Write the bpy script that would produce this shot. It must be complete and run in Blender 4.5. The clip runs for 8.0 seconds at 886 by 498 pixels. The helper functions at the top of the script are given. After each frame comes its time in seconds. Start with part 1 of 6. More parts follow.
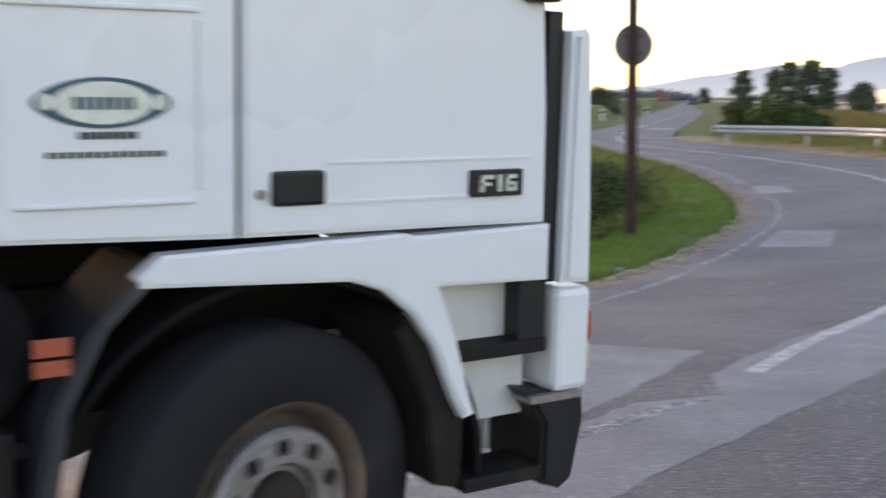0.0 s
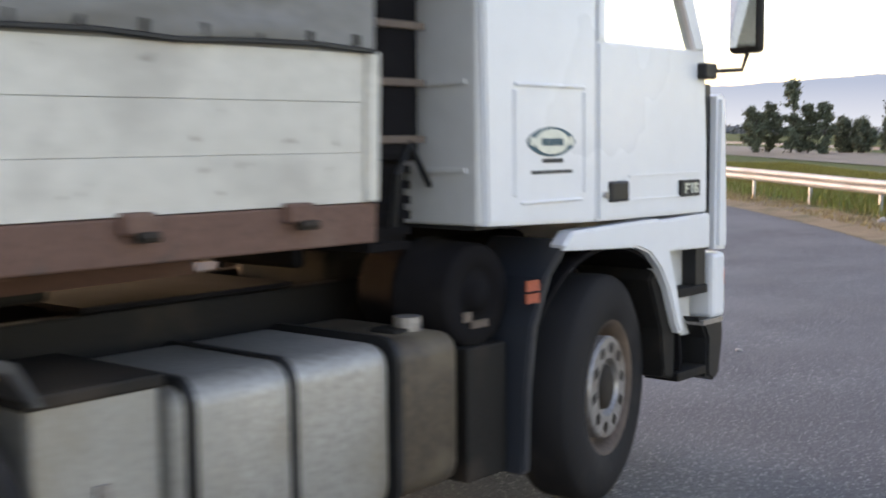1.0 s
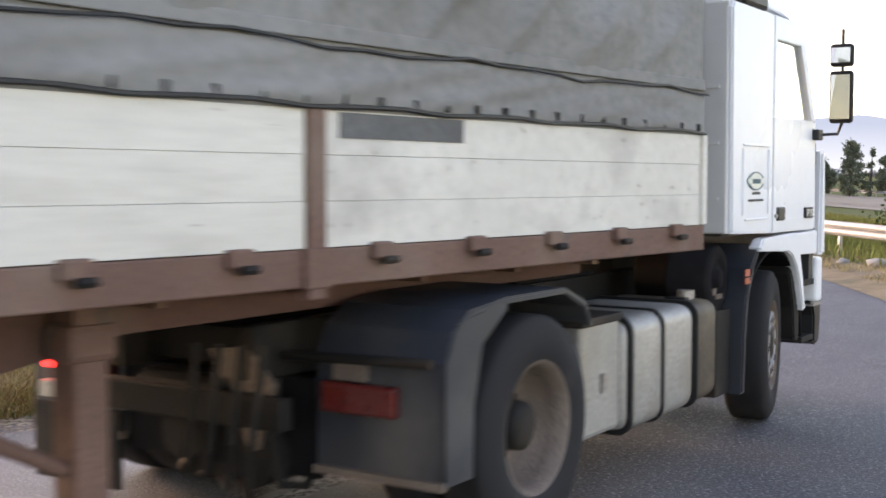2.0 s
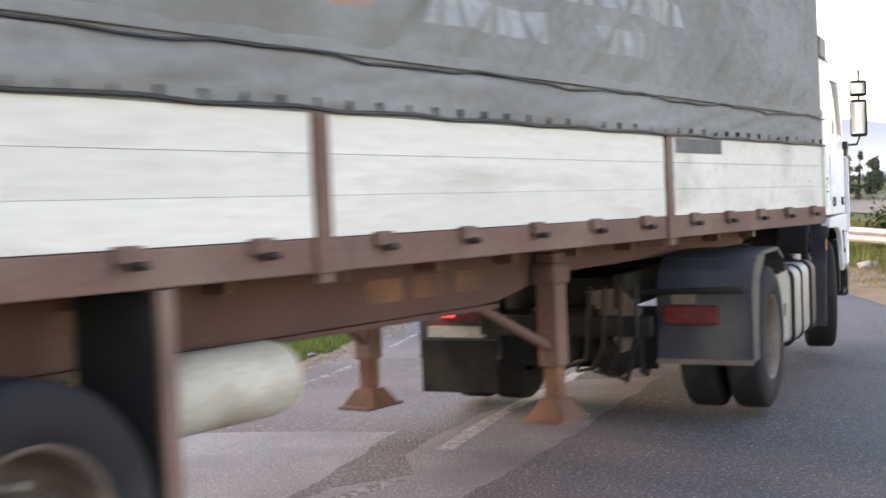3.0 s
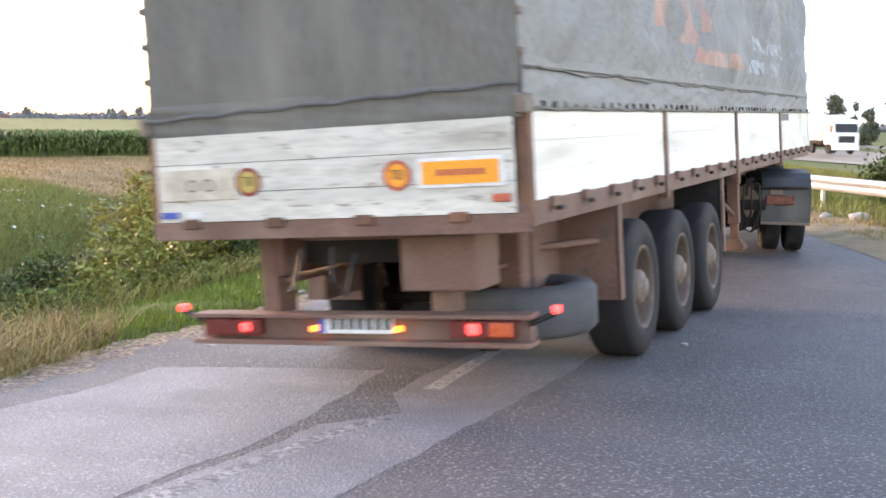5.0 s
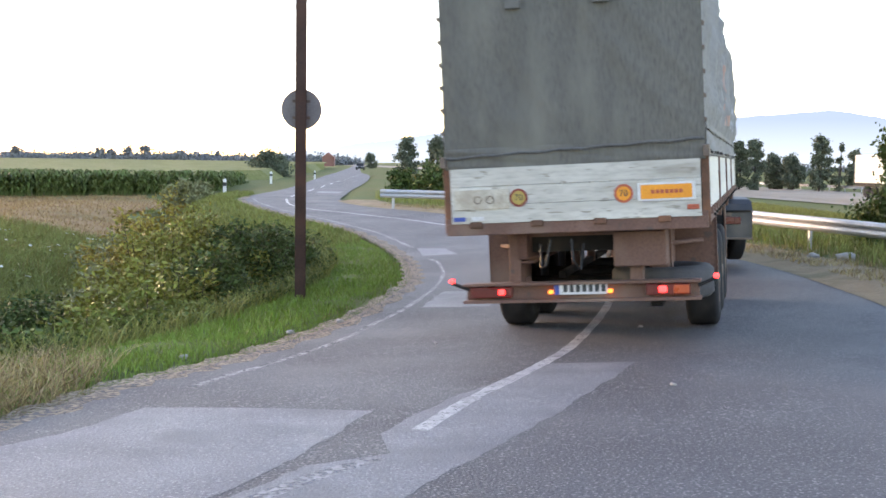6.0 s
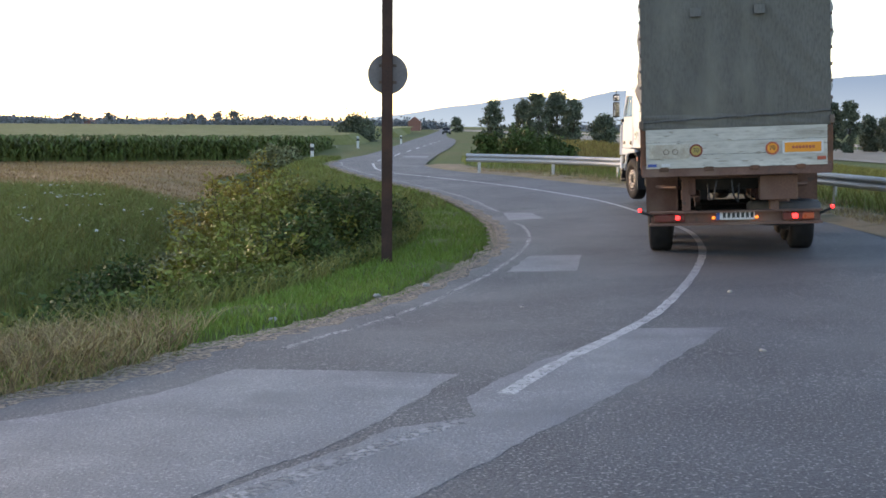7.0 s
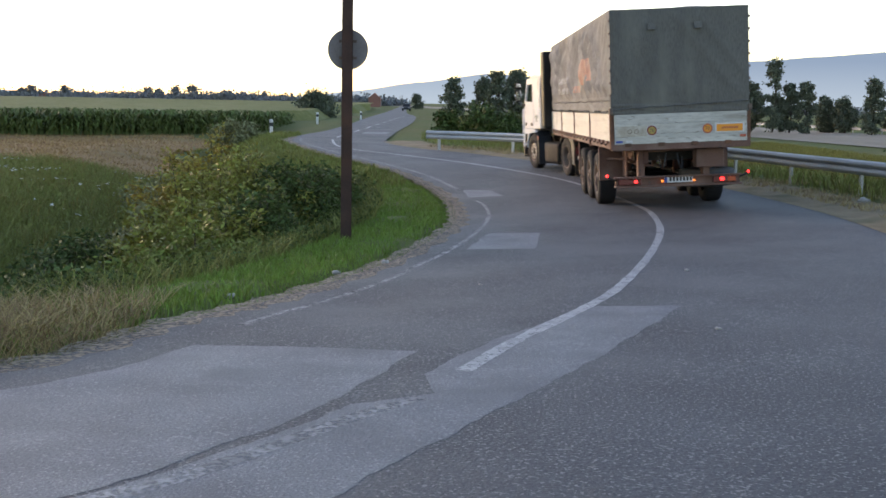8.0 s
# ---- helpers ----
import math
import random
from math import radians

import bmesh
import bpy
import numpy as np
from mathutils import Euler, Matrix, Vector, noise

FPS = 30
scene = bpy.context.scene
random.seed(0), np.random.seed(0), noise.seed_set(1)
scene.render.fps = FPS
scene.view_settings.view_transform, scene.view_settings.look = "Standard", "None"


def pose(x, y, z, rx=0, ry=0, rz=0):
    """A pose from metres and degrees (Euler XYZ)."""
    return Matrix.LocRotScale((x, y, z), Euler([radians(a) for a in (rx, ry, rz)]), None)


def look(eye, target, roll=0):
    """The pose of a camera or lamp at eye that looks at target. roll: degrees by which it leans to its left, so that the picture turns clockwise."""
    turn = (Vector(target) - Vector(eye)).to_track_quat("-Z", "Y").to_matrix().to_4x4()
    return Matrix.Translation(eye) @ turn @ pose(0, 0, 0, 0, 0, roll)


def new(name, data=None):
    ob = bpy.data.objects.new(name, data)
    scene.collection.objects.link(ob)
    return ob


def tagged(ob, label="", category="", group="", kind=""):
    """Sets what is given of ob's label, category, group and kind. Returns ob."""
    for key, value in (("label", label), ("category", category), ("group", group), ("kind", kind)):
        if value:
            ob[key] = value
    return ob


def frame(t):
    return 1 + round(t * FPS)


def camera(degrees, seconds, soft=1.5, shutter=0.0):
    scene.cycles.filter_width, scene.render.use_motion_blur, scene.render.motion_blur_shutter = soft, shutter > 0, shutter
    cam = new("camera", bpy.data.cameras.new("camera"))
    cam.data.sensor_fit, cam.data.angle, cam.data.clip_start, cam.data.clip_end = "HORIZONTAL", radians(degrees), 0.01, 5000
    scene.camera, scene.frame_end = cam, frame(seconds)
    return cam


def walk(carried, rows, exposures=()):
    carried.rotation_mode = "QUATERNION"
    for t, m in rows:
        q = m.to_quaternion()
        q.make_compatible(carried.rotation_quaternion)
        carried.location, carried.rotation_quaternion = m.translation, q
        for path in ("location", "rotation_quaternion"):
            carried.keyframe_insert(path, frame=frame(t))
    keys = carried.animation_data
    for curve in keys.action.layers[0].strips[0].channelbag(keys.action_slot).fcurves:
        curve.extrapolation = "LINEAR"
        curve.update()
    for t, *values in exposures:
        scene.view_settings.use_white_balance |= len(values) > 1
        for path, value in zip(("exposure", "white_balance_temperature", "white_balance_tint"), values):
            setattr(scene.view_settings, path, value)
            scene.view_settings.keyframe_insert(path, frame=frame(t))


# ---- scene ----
EYE = (0.0, 0.0, 1.738)
cam = camera(40.5, 8.0, soft=1.6, shutter=0.5)
CAM_ROWS = [  # seconds, yaw, pitch, roll
    (0, 13.59, -7.14, -0.36),
    (0.5, 4.63, -6.27, -0.29),
    (0.8, 2.06, -6.09, -0.06),
    (1, 0.89, -5.84, 0.56),
    (1.2, 0.35, -4.73, 0.63),
    (2.5, -1.50, -3.70, 0.79),
    (3, -1.21, -3.19, -0.82),
    (3.5, 0.82, -3.62, 0.31),
    (3.7, 1.57, -4.47, 0.68),
    (4, -0.23, -4.98, 0.29),
    (4.5, -2.42, -5.72, 0.65),
    (4.7, -2.71, -6.18, 0.51),
    (5, -1.60, -6.01, 0.65),
    (5.2, -1.89, -5.47, 0.17),
    (6.3, -2.03, -4.02, 1.02),
    (6.5, -1.14, -4.81, 0.68),
    (7, 1.97, -5.85, 0.42),
    (7.5, 0.57, -6.52, 0.96),
    (8, -0.00, -6.92, 1.03),
]
TRACTOR_ROWS = [  # seconds, x, y, z, heading, bank, nose
    (0, -1.20, 3.06, 0.11, 42.8, 2.3, -0.5),
    (0.5, -0.25, 4.19, 0.08, 40.5, 1.1, -0.7),
    (1, 0.72, 5.42, 0.06, 39.0, -1.3, 0.2),
    (1.2, 1.10, 5.94, 0.04, 38.3, -3.1, 0.3),
    (1.75, 2.00, 7.49, 0.05, 35.4, -0.5, 0.0),
    (2.5, 3.33, 9.80, 0.06, 30.5, -2.8, 0.2),
    (3, 4.15, 11.76, 0.10, 26.5, -1.6, 0.1),
    (3.5, 4.90, 13.72, 0.05, 22.3, -1.9, -0.2),
    (3.7, 5.09, 14.56, -0.04, 21.0, -1.7, 0.2),
    (4, 5.42, 15.84, -0.00, 18.7, 0.5, -0.1),
    (4.5, 5.94, 18.07, 0.03, 14.9, -1.2, -0.3),
    (5, 6.34, 20.49, -0.00, 11.4, 0.2, 0.0),
    (5.2, 6.46, 21.47, 0.01, 10.2, 0.5, -0.1),
    (5.85, 6.54, 24.84, 0.05, 3.7, -0.5, 0.0),
    (6.5, 6.32, 28.36, 0.05, -2.8, -0.5, 0.0),
    (7, 6.20, 31.18, -0.02, -7.7, -0.6, -0.0),
    (7.5, 5.81, 33.94, -0.11, -9.8, -2.3, 0.0),
    (8, 5.13, 36.75, -0.10, -11.0, -3.0, -0.0),
]
TRAILER_ROWS = [  # seconds, x, y, z, heading, bank, nose
    (0, -11.24, -7.79, 0.00, 43.0, 0.0, 0.6),
    (0.5, -10.20, -6.79, 0.00, 42.6, 0.3, 0.55),
    (1, -9.07, -5.72, 0.02, 41.6, 0.6, 0.3),
    (1.2, -8.61, -5.28, 0.02, 41.2, 0.2, 0.2),
    (1.75, -7.35, -4.08, 0.04, 39.8, -0.9, 0.1),
    (2.5, -5.55, -2.22, 0.09, 37.7, -1.6, -0.3),
    (3, -4.32, -0.60, 0.17, 36.3, -2.4, -0.3),
    (3.5, -3.06, 1.00, 0.06, 34.4, -1.9, 0.1),
    (3.7, -2.55, 1.66, 0.00, 33.0, -1.0, 0.1),
    (4, -1.76, 2.68, -0.00, 31.3, -3.0, 0.2),
    (4.5, -0.50, 4.52, -0.07, 28.0, -3.2, 0.7),
    (5, 0.74, 6.57, -0.08, 24.8, -3.9, 0.6),
    (5.2, 1.20, 7.42, -0.05, 23.4, -2.8, 0.5),
    (5.85, 2.66, 10.33, -0.04, 17.9, -3.2, 0.2),
    (6.5, 3.90, 13.52, -0.10, 12.5, -4.3, 0.3),
    (7, 4.68, 16.20, -0.06, 9.2, -2.5, -0.0),
    (7.5, 5.25, 18.91, -0.10, 5.1, -3.4, 0.0),
    (8, 5.58, 21.76, -0.15, 0.5, -3.2, -0.2),
]
walk(cam, [(t, pose(*EYE, 90 + p, 0, y) @ pose(0, 0, 0, 0, 0, r)) for t, y, p, r in CAM_ROWS],
     exposures=[(0, 1.87, 8300, 29), (1.2, 2.15, 8600, 30), (2.5, 2.5, 8700, 32), (4.5, 2.93, 8600, 31), (5.2, 3.06, 8300, 29), (6.5, 2.08, 7550, 22), (8, 1.56, 7350, 20)])

# ---- light: the sun just over the horizon ahead to the left, a bright pale evening sky ----
SUN_AZ, SUN_EL = -50.0, 12.0
world = bpy.data.worlds.new("evening_sky")
scene.world = world
world.use_nodes = True
wn = world.node_tree.nodes
sky = wn.new("ShaderNodeTexSky")
sky.sky_type, sky.sun_disc = "NISHITA", False
sky.sun_elevation, sky.sun_rotation = radians(SUN_EL), radians(SUN_AZ)
sky.air_density, sky.dust_density, sky.ozone_density = 1.0, 0.6, 2.0
wn["Background"].inputs[1].default_value = 0.15
world.node_tree.links.new(sky.outputs[0], wn["Background"].inputs[0])
sun_data = bpy.data.lights.new("sun", "SUN")
sun_data.energy, sun_data.angle, sun_data.color = 0.4, radians(11), (1.0, 0.68, 0.48)
sun_ob = new("sun", sun_data)
SUN_DIR = Vector((math.sin(radians(SUN_AZ)) * math.cos(radians(SUN_EL)),
                  math.cos(radians(SUN_AZ)) * math.cos(radians(SUN_EL)), math.sin(radians(SUN_EL))))
sun_ob.matrix_world = look(SUN_DIR * 50, (0, 0, 0))


# ---- materials ----
def material(name, c1, c2=None, rough=0.6, metal=0.0, scale=8.0, fine=60.0, bump=0.1, dist=0.01,
             dirt=None, dirt_scale=1.5, dirt_amount=0.5, emit=None, strength=0.0, spec=0.5, island=0.0, obj=0.0, stretch=(1, 1, 1), grain=1.0, speck=None, worn=None):
    m = bpy.data.materials.new(name)
    m.use_nodes = True
    nt = m.node_tree
    n, l = nt.nodes, nt.links
    b = n["Principled BSDF"]
    b.inputs["Roughness"].default_value, b.inputs["Metallic"].default_value = rough, metal
    b.inputs["Specular IOR Level"].default_value = spec
    tc = n.new("ShaderNodeTexCoord")
    mp = n.new("ShaderNodeMapping")
    mp.inputs["Scale"].default_value = stretch
    l.new(tc.outputs["Object"], mp.inputs[0])

    def noise_tex(s, detail=4.0):
        t = n.new("ShaderNodeTexNoise")
        t.inputs["Scale"].default_value, t.inputs["Detail"].default_value = s, detail
        l.new(mp.outputs[0], t.inputs["Vector"])
        return t

    def ramp(src, lo, hi):
        r = n.new("ShaderNodeMapRange")
        r.inputs["From Min"].default_value, r.inputs["From Max"].default_value = lo, hi
        l.new(src, r.inputs["Value"])
        return r.outputs["Result"]

    def mix(fac, a, bb):
        x = n.new("ShaderNodeMix")
        x.data_type = "RGBA"
        l.new(fac, x.inputs["Factor"])
        for sock, v in ((x.inputs[6], a), (x.inputs[7], bb)):
            if isinstance(v, tuple):
                sock.default_value = (*v, 1)
            else:
                l.new(v, sock)
        return x.outputs[2]

    c2 = c2 or tuple(v * 0.8 for v in c1)
    big, small = noise_tex(scale), noise_tex(fine, 2.0)
    colour = mix(ramp(big.outputs["Fac"], 0.35, 0.68), c1, c2)
    colour = mix(ramp(small.outputs["Fac"], 0.3, 0.75), colour, mix(ramp(small.outputs["Fac"], 0, 1), c2, tuple(v * (1 - 0.25 * grain) for v in c2)))
    if speck:
        sc, lo, scol = speck
        sp = noise_tex(sc, 1.0)
        colour = mix(ramp(sp.outputs["Fac"], lo, lo + 0.08), colour, scol)
    if dirt:
        d = noise_tex(dirt_scale, 8.0)
        colour = mix(ramp(d.outputs["Fac"], 0.62 - 0.25 * dirt_amount, 0.85 - 0.15 * dirt_amount), colour, dirt)
    for amount, node, sock in ((island, "ShaderNodeNewGeometry", "Random Per Island"), (obj, "ShaderNodeObjectInfo", "Random")):
        if amount:
            g = n.new(node)
            hs = n.new("ShaderNodeHueSaturation")
            r = n.new("ShaderNodeMapRange")
            r.inputs["To Min"].default_value, r.inputs["To Max"].default_value = 1 - amount, 1 + amount
            l.new(g.outputs[sock], r.inputs["Value"])
            l.new(r.outputs["Result"], hs.inputs["Value"])
            r2 = n.new("ShaderNodeMapRange")
            r2.inputs["To Min"].default_value, r2.inputs["To Max"].default_value = 0.5 - amount * 0.06, 0.5 + amount * 0.06
            l.new(g.outputs[sock], r2.inputs["Value"])
            l.new(r2.outputs["Result"], hs.inputs["Hue"])
            l.new(colour, hs.inputs["Color"])
            colour = hs.outputs["Color"]
    if worn:
        ws, lo, hi = worn
        l.new(ramp(noise_tex(ws, 6.0).outputs["Fac"], lo, hi), b.inputs["Alpha"])
    l.new(colour, b.inputs["Base Color"])
    if bump:
        bp = n.new("ShaderNodeBump")
        bp.inputs["Strength"].default_value, bp.inputs["Distance"].default_value = bump, dist
        l.new(small.outputs["Fac"], bp.inputs["Height"])
        l.new(bp.outputs[0], b.inputs["Normal"])
    rr = ramp(big.outputs["Fac"], 0.2, 0.8)
    mr = n.new("ShaderNodeMapRange")
    mr.inputs["To Min"].default_value, mr.inputs["To Max"].default_value = max(0.02, rough - 0.1), min(1, rough + 0.1)
    l.new(rr, mr.inputs["Value"])
    l.new(mr.outputs["Result"], b.inputs["Roughness"])
    if emit:
        b.inputs["Emission Color"].default_value, b.inputs["Emission Strength"].default_value = (*emit, 1), strength
    return m


def glass(name, tint=(0.85, 0.9, 0.9)):
    m = bpy.data.materials.new(name)
    m.use_nodes = True
    b = m.node_tree.nodes["Principled BSDF"]
    b.inputs["Base Color"].default_value = (*tint, 1)
    b.inputs["Roughness"].default_value, b.inputs["Transmission Weight"].default_value, b.inputs["IOR"].default_value = 0.02, 1.0, 1.1
    return m


ASPHALT = material("asphalt", (0.094, 0.095, 0.102), (0.068, 0.069, 0.076), 0.72, 0, 0.6, 48, 1.0, 0.014, (0.115, 0.114, 0.117), 0.35, 0.6, grain=2.6, speck=(44, 0.6, (0.215, 0.212, 0.21)))
ASPHALT_PATCH = material("asphalt_patch", (0.2, 0.206, 0.218), (0.155, 0.16, 0.172), 0.68, 0, 1.6, 60, 0.8, 0.01, (0.105, 0.107, 0.116), 1.1, 0.45, grain=2.0, speck=(52, 0.61, (0.27, 0.27, 0.272)))
LINE_PAINT = material("worn_line_paint", (0.45, 0.45, 0.45), (0.34, 0.34, 0.35), 0.6, 0, 3, 40, 0.4, 0.006, (0.18, 0.18, 0.185), 5, 0.7, worn=(30, 0.3, 0.44))
LINE_FADED = material("faded_line_paint", (0.33, 0.33, 0.33), (0.23, 0.23, 0.235), 0.65, 0, 3, 40, 0.4, 0.006, (0.13, 0.13, 0.135), 3, 0.6, worn=(24, 0.26, 0.58))
DUST = material("roadside_dust", (0.42, 0.34, 0.25), (0.33, 0.265, 0.2), 0.95, 0, 1.3, 60, 0.8, 0.01, (0.15, 0.13, 0.1), 4, 0.5, spec=0.15, worn=(24, 0.26, 0.66))
GROUND = material("grassy_earth", (0.085, 0.12, 0.036), (0.12, 0.135, 0.048), 0.95, 0, 0.15, 9, 0.8, 0.05, (0.14, 0.12, 0.055), 0.05, 0.6, spec=0.1)
SOIL = material("dry_stubble_soil", (0.37, 0.235, 0.12), (0.29, 0.19, 0.095), 0.95, 0, 0.25, 9, 0.8, 0.05, (0.16, 0.145, 0.06), 0.16, 0.4, spec=0.1)
GRAVEL = material("dusty_gravel", (0.36, 0.27, 0.17), (0.26, 0.2, 0.13), 0.95, 0, 1.3, 45, 1.0, 0.02, (0.11, 0.11, 0.06), 1.1, 0.5, spec=0.15)
SLIP = material("pale_slip_road", (0.3, 0.25, 0.19), (0.24, 0.2, 0.15), 0.9, 0, 0.3, 10, 0.4, 0.02, (0.2, 0.18, 0.1), 0.12, 0.4)
CAB_WHITE = material("cab_white_paint", (0.76, 0.77, 0.79), (0.735, 0.745, 0.77), 0.3, 0, 0.8, 9, 0.0, 0.002, (0.7, 0.7, 0.71), 1.3, 0.2, grain=0.1)
CAB_GREY = material("cab_grey_paint", (0.6, 0.6, 0.59), (0.55, 0.55, 0.54), 0.5, 0, 0.8, 9, 0.0, 0.004, (0.4, 0.38, 0.35), 1.2, 0.35, grain=0.2)
BOARD = material("white_board_paint", (0.7, 0.665, 0.6), (0.62, 0.59, 0.525), 0.6, 0, 0.9, 14, 0.08, 0.004, (0.42, 0.385, 0.33), 2.4, 0.3, obj=0.06, stretch=(0.3, 1, 2.2), grain=0.3, speck=(12, 0.7, (0.44, 0.4, 0.35)))
BROWN = material("red_brown_frame_paint", (0.19, 0.096, 0.07), (0.135, 0.07, 0.052), 0.75, 0, 2.2, 40, 0.3, 0.006, (0.22, 0.15, 0.115), 1.4, 0.42, speck=(7, 0.66, (0.09, 0.06, 0.05)))
OXIDE = material("oxide_red_beam", (0.13, 0.055, 0.04), (0.095, 0.045, 0.034), 0.8, 0, 1.6, 40, 0.3, 0.006, (0.16, 0.1, 0.075), 1.2, 0.4)
BOARD_SCUFFED = material("scuffed_board_paint", (0.71, 0.675, 0.61), (0.63, 0.6, 0.535), 0.6, 0, 1.4, 14, 0.1, 0.004, (0.3, 0.28, 0.25), 2.0, 0.36, obj=0.06, stretch=(0.8, 1, 1.1), grain=0.5, speck=(14, 0.69, (0.33, 0.27, 0.22)))
RUST = material("rusty_steel", (0.2, 0.085, 0.05), (0.11, 0.06, 0.04), 0.85, 0.1, 3, 40, 0.5, 0.006, (0.3, 0.13, 0.07), 2.5, 0.5)
TARP = material("grey_tarpaulin", (0.265, 0.255, 0.242), (0.2, 0.193, 0.183), 0.8, 0, 0.9, 26, 0.08, 0.006, (0.29, 0.285, 0.28), 0.8, 0.5, stretch=(0.6, 1, 0.8), grain=0.5, spec=0.3)
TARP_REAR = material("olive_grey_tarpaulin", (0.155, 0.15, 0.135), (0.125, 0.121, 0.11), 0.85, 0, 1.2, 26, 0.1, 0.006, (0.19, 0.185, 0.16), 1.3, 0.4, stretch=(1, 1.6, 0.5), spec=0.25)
TARP_SEAM = material("tarpaulin_seam", (0.13, 0.13, 0.13), (0.09, 0.09, 0.09), 0.65, 0, 4, 30, 0.2)
RUBBER = material("worn_tyre_rubber", (0.015, 0.015, 0.017), (0.024, 0.023, 0.024), 0.8, 0, 4, 60, 0.3, 0.004, (0.065, 0.06, 0.058), 2.2, 0.3, spec=0.2)
RUBBER_DUSTY = material("dusty_tyre_rubber", (0.07, 0.07, 0.075), (0.05, 0.05, 0.053), 0.85, 0, 4, 60, 0.3, 0.004, (0.12, 0.11, 0.105), 2.2, 0.5)
RUBBER_DARK = material("dark_tyre_rubber", (0.016, 0.015, 0.016), (0.023, 0.022, 0.023), 0.8, 0, 4, 60, 0.3, 0.004, (0.05, 0.045, 0.043), 2.2, 0.4, spec=0.15)
RIM = material("dusty_steel_rim", (0.13, 0.09, 0.07), (0.085, 0.06, 0.048), 0.7, 0.2, 5, 50, 0.25, 0.003, (0.22, 0.15, 0.11), 4, 0.45)
RIM_BRIGHT = material("bare_steel_ring", (0.42, 0.4, 0.39), (0.3, 0.28, 0.27), 0.45, 0.6, 6, 50, 0.15, 0.002, (0.15, 0.11, 0.09), 7, 0.5)
HUB = material("pale_dusty_hub", (0.2, 0.15, 0.12), (0.13, 0.096, 0.078), 0.7, 0.1, 6, 50, 0.2, 0.003, (0.14, 0.1, 0.08), 6, 0.5)
BLACK = material("black_plastic", (0.012, 0.012, 0.013), (0.02, 0.02, 0.021), 0.45, 0, 5, 60, 0.1, 0.003, (0.025, 0.023, 0.022), 3, 0.2, spec=0.3)
DUCT_BLACK = material("matt_black_duct", (0.008, 0.007, 0.008), (0.012, 0.011, 0.012), 0.9, 0, 5, 60, 0.2, 0.004, (0.02, 0.018, 0.017), 3, 0.3, spec=0.1)
GREASY = material("greasy_chassis", (0.011, 0.01, 0.01), (0.02, 0.018, 0.016), 0.7, 0.1, 4, 50, 0.3, 0.005, (0.06, 0.045, 0.034), 2, 0.45, spec=0.2)
MUDGUARD = material("blue_black_mudguard", (0.022, 0.026, 0.034), (0.03, 0.034, 0.043), 0.45, 0, 3, 50, 0.1, 0.003, (0.085, 0.08, 0.075), 1.8, 0.4)
TANK = material("dull_aluminium_tank", (0.42, 0.41, 0.39), (0.33, 0.315, 0.29), 0.5, 0.45, 2.2, 40, 0.06, 0.002, (0.27, 0.23, 0.18), 1.8, 0.45)
TANK_DIRTY = material("oily_tank_end", (0.1, 0.075, 0.05), (0.06, 0.045, 0.035), 0.55, 0.2, 3, 40, 0.2, 0.003, (0.2, 0.155, 0.1), 3, 0.5)
CREAM = material("cream_paint", (0.58, 0.54, 0.45), (0.47, 0.43, 0.36), 0.6, 0, 4, 40, 0.1, 0.003, (0.27, 0.2, 0.14), 3, 0.5)
GALV = material("galvanised_rail", (0.47, 0.48, 0.49), (0.37, 0.38, 0.39), 0.55, 0.35, 1.2, 30, 0.08, 0.003, (0.3, 0.29, 0.27), 0.8, 0.4)
SIGN_GREY = material("sign_back_grey", (0.21, 0.19, 0.195), (0.17, 0.155, 0.16), 0.6, 0.2, 6, 50, 0.05, 0.002)
POLE_RUST = material("dark_rusty_pole", (0.075, 0.035, 0.026), (0.045, 0.025, 0.02), 0.85, 0.1, 4, 50, 0.5, 0.005, (0.12, 0.05, 0.03), 2, 0.5)
RED_LIT = material("lit_red_lamp", (0.6, 0.02, 0.015), None, 0.3, emit=(1.0, 0.03, 0.03), strength=1.6, bump=0)
AMBER_LIT = material("glowing_amber_lamp", (0.7, 0.2, 0.02), None, 0.3, emit=(1.0, 0.25, 0.04), strength=0.6, bump=0)
RED_LENS = material("dull_red_lens", (0.15, 0.02, 0.016), None, 0.3, bump=0)
ORANGE_LENS = material("orange_lens", (0.6, 0.1, 0.03), None, 0.3, bump=0)
ORANGE = material("orange_sheet", (0.85, 0.33, 0.02), (0.8, 0.28, 0.02), 0.35, 0, 6, 60, 0.0)
ORANGE_RED = material("orange_red_print", (0.5, 0.1, 0.045), (0.4, 0.08, 0.04), 0.5, 0, 6, 60, 0.0)
YELLOW = material("faded_yellow_disc", (0.5, 0.36, 0.08), (0.4, 0.28, 0.07), 0.5, 0, 6, 60, 0.0)
DARK_RED = material("maroon_ring", (0.25, 0.04, 0.03), None, 0.5, bump=0)
PRINT_ORANGE = material("faded_orange_print", (0.44, 0.19, 0.13), (0.33, 0.19, 0.15), 0.65, 0, 3, 20, 0.1, 0.004, (0.22, 0.205, 0.2), 2, 0.6)
PRINT_WHITE = material("faded_white_print", (0.4, 0.41, 0.42), (0.3, 0.305, 0.31), 0.65, 0, 3, 20, 0.1, 0.004, (0.22, 0.22, 0.22), 2.5, 0.7)
PRINT_DARK = material("dark_print", (0.03, 0.035, 0.04), None, 0.5, bump=0)
PRINT_TEAL = material("teal_print", (0.03, 0.11, 0.15), None, 0.5, bump=0)
PRINT_PALE = material("pale_metal_print", (0.74, 0.75, 0.68), (0.62, 0.65, 0.6), 0.4, 0.2, 20, 60, 0.0)
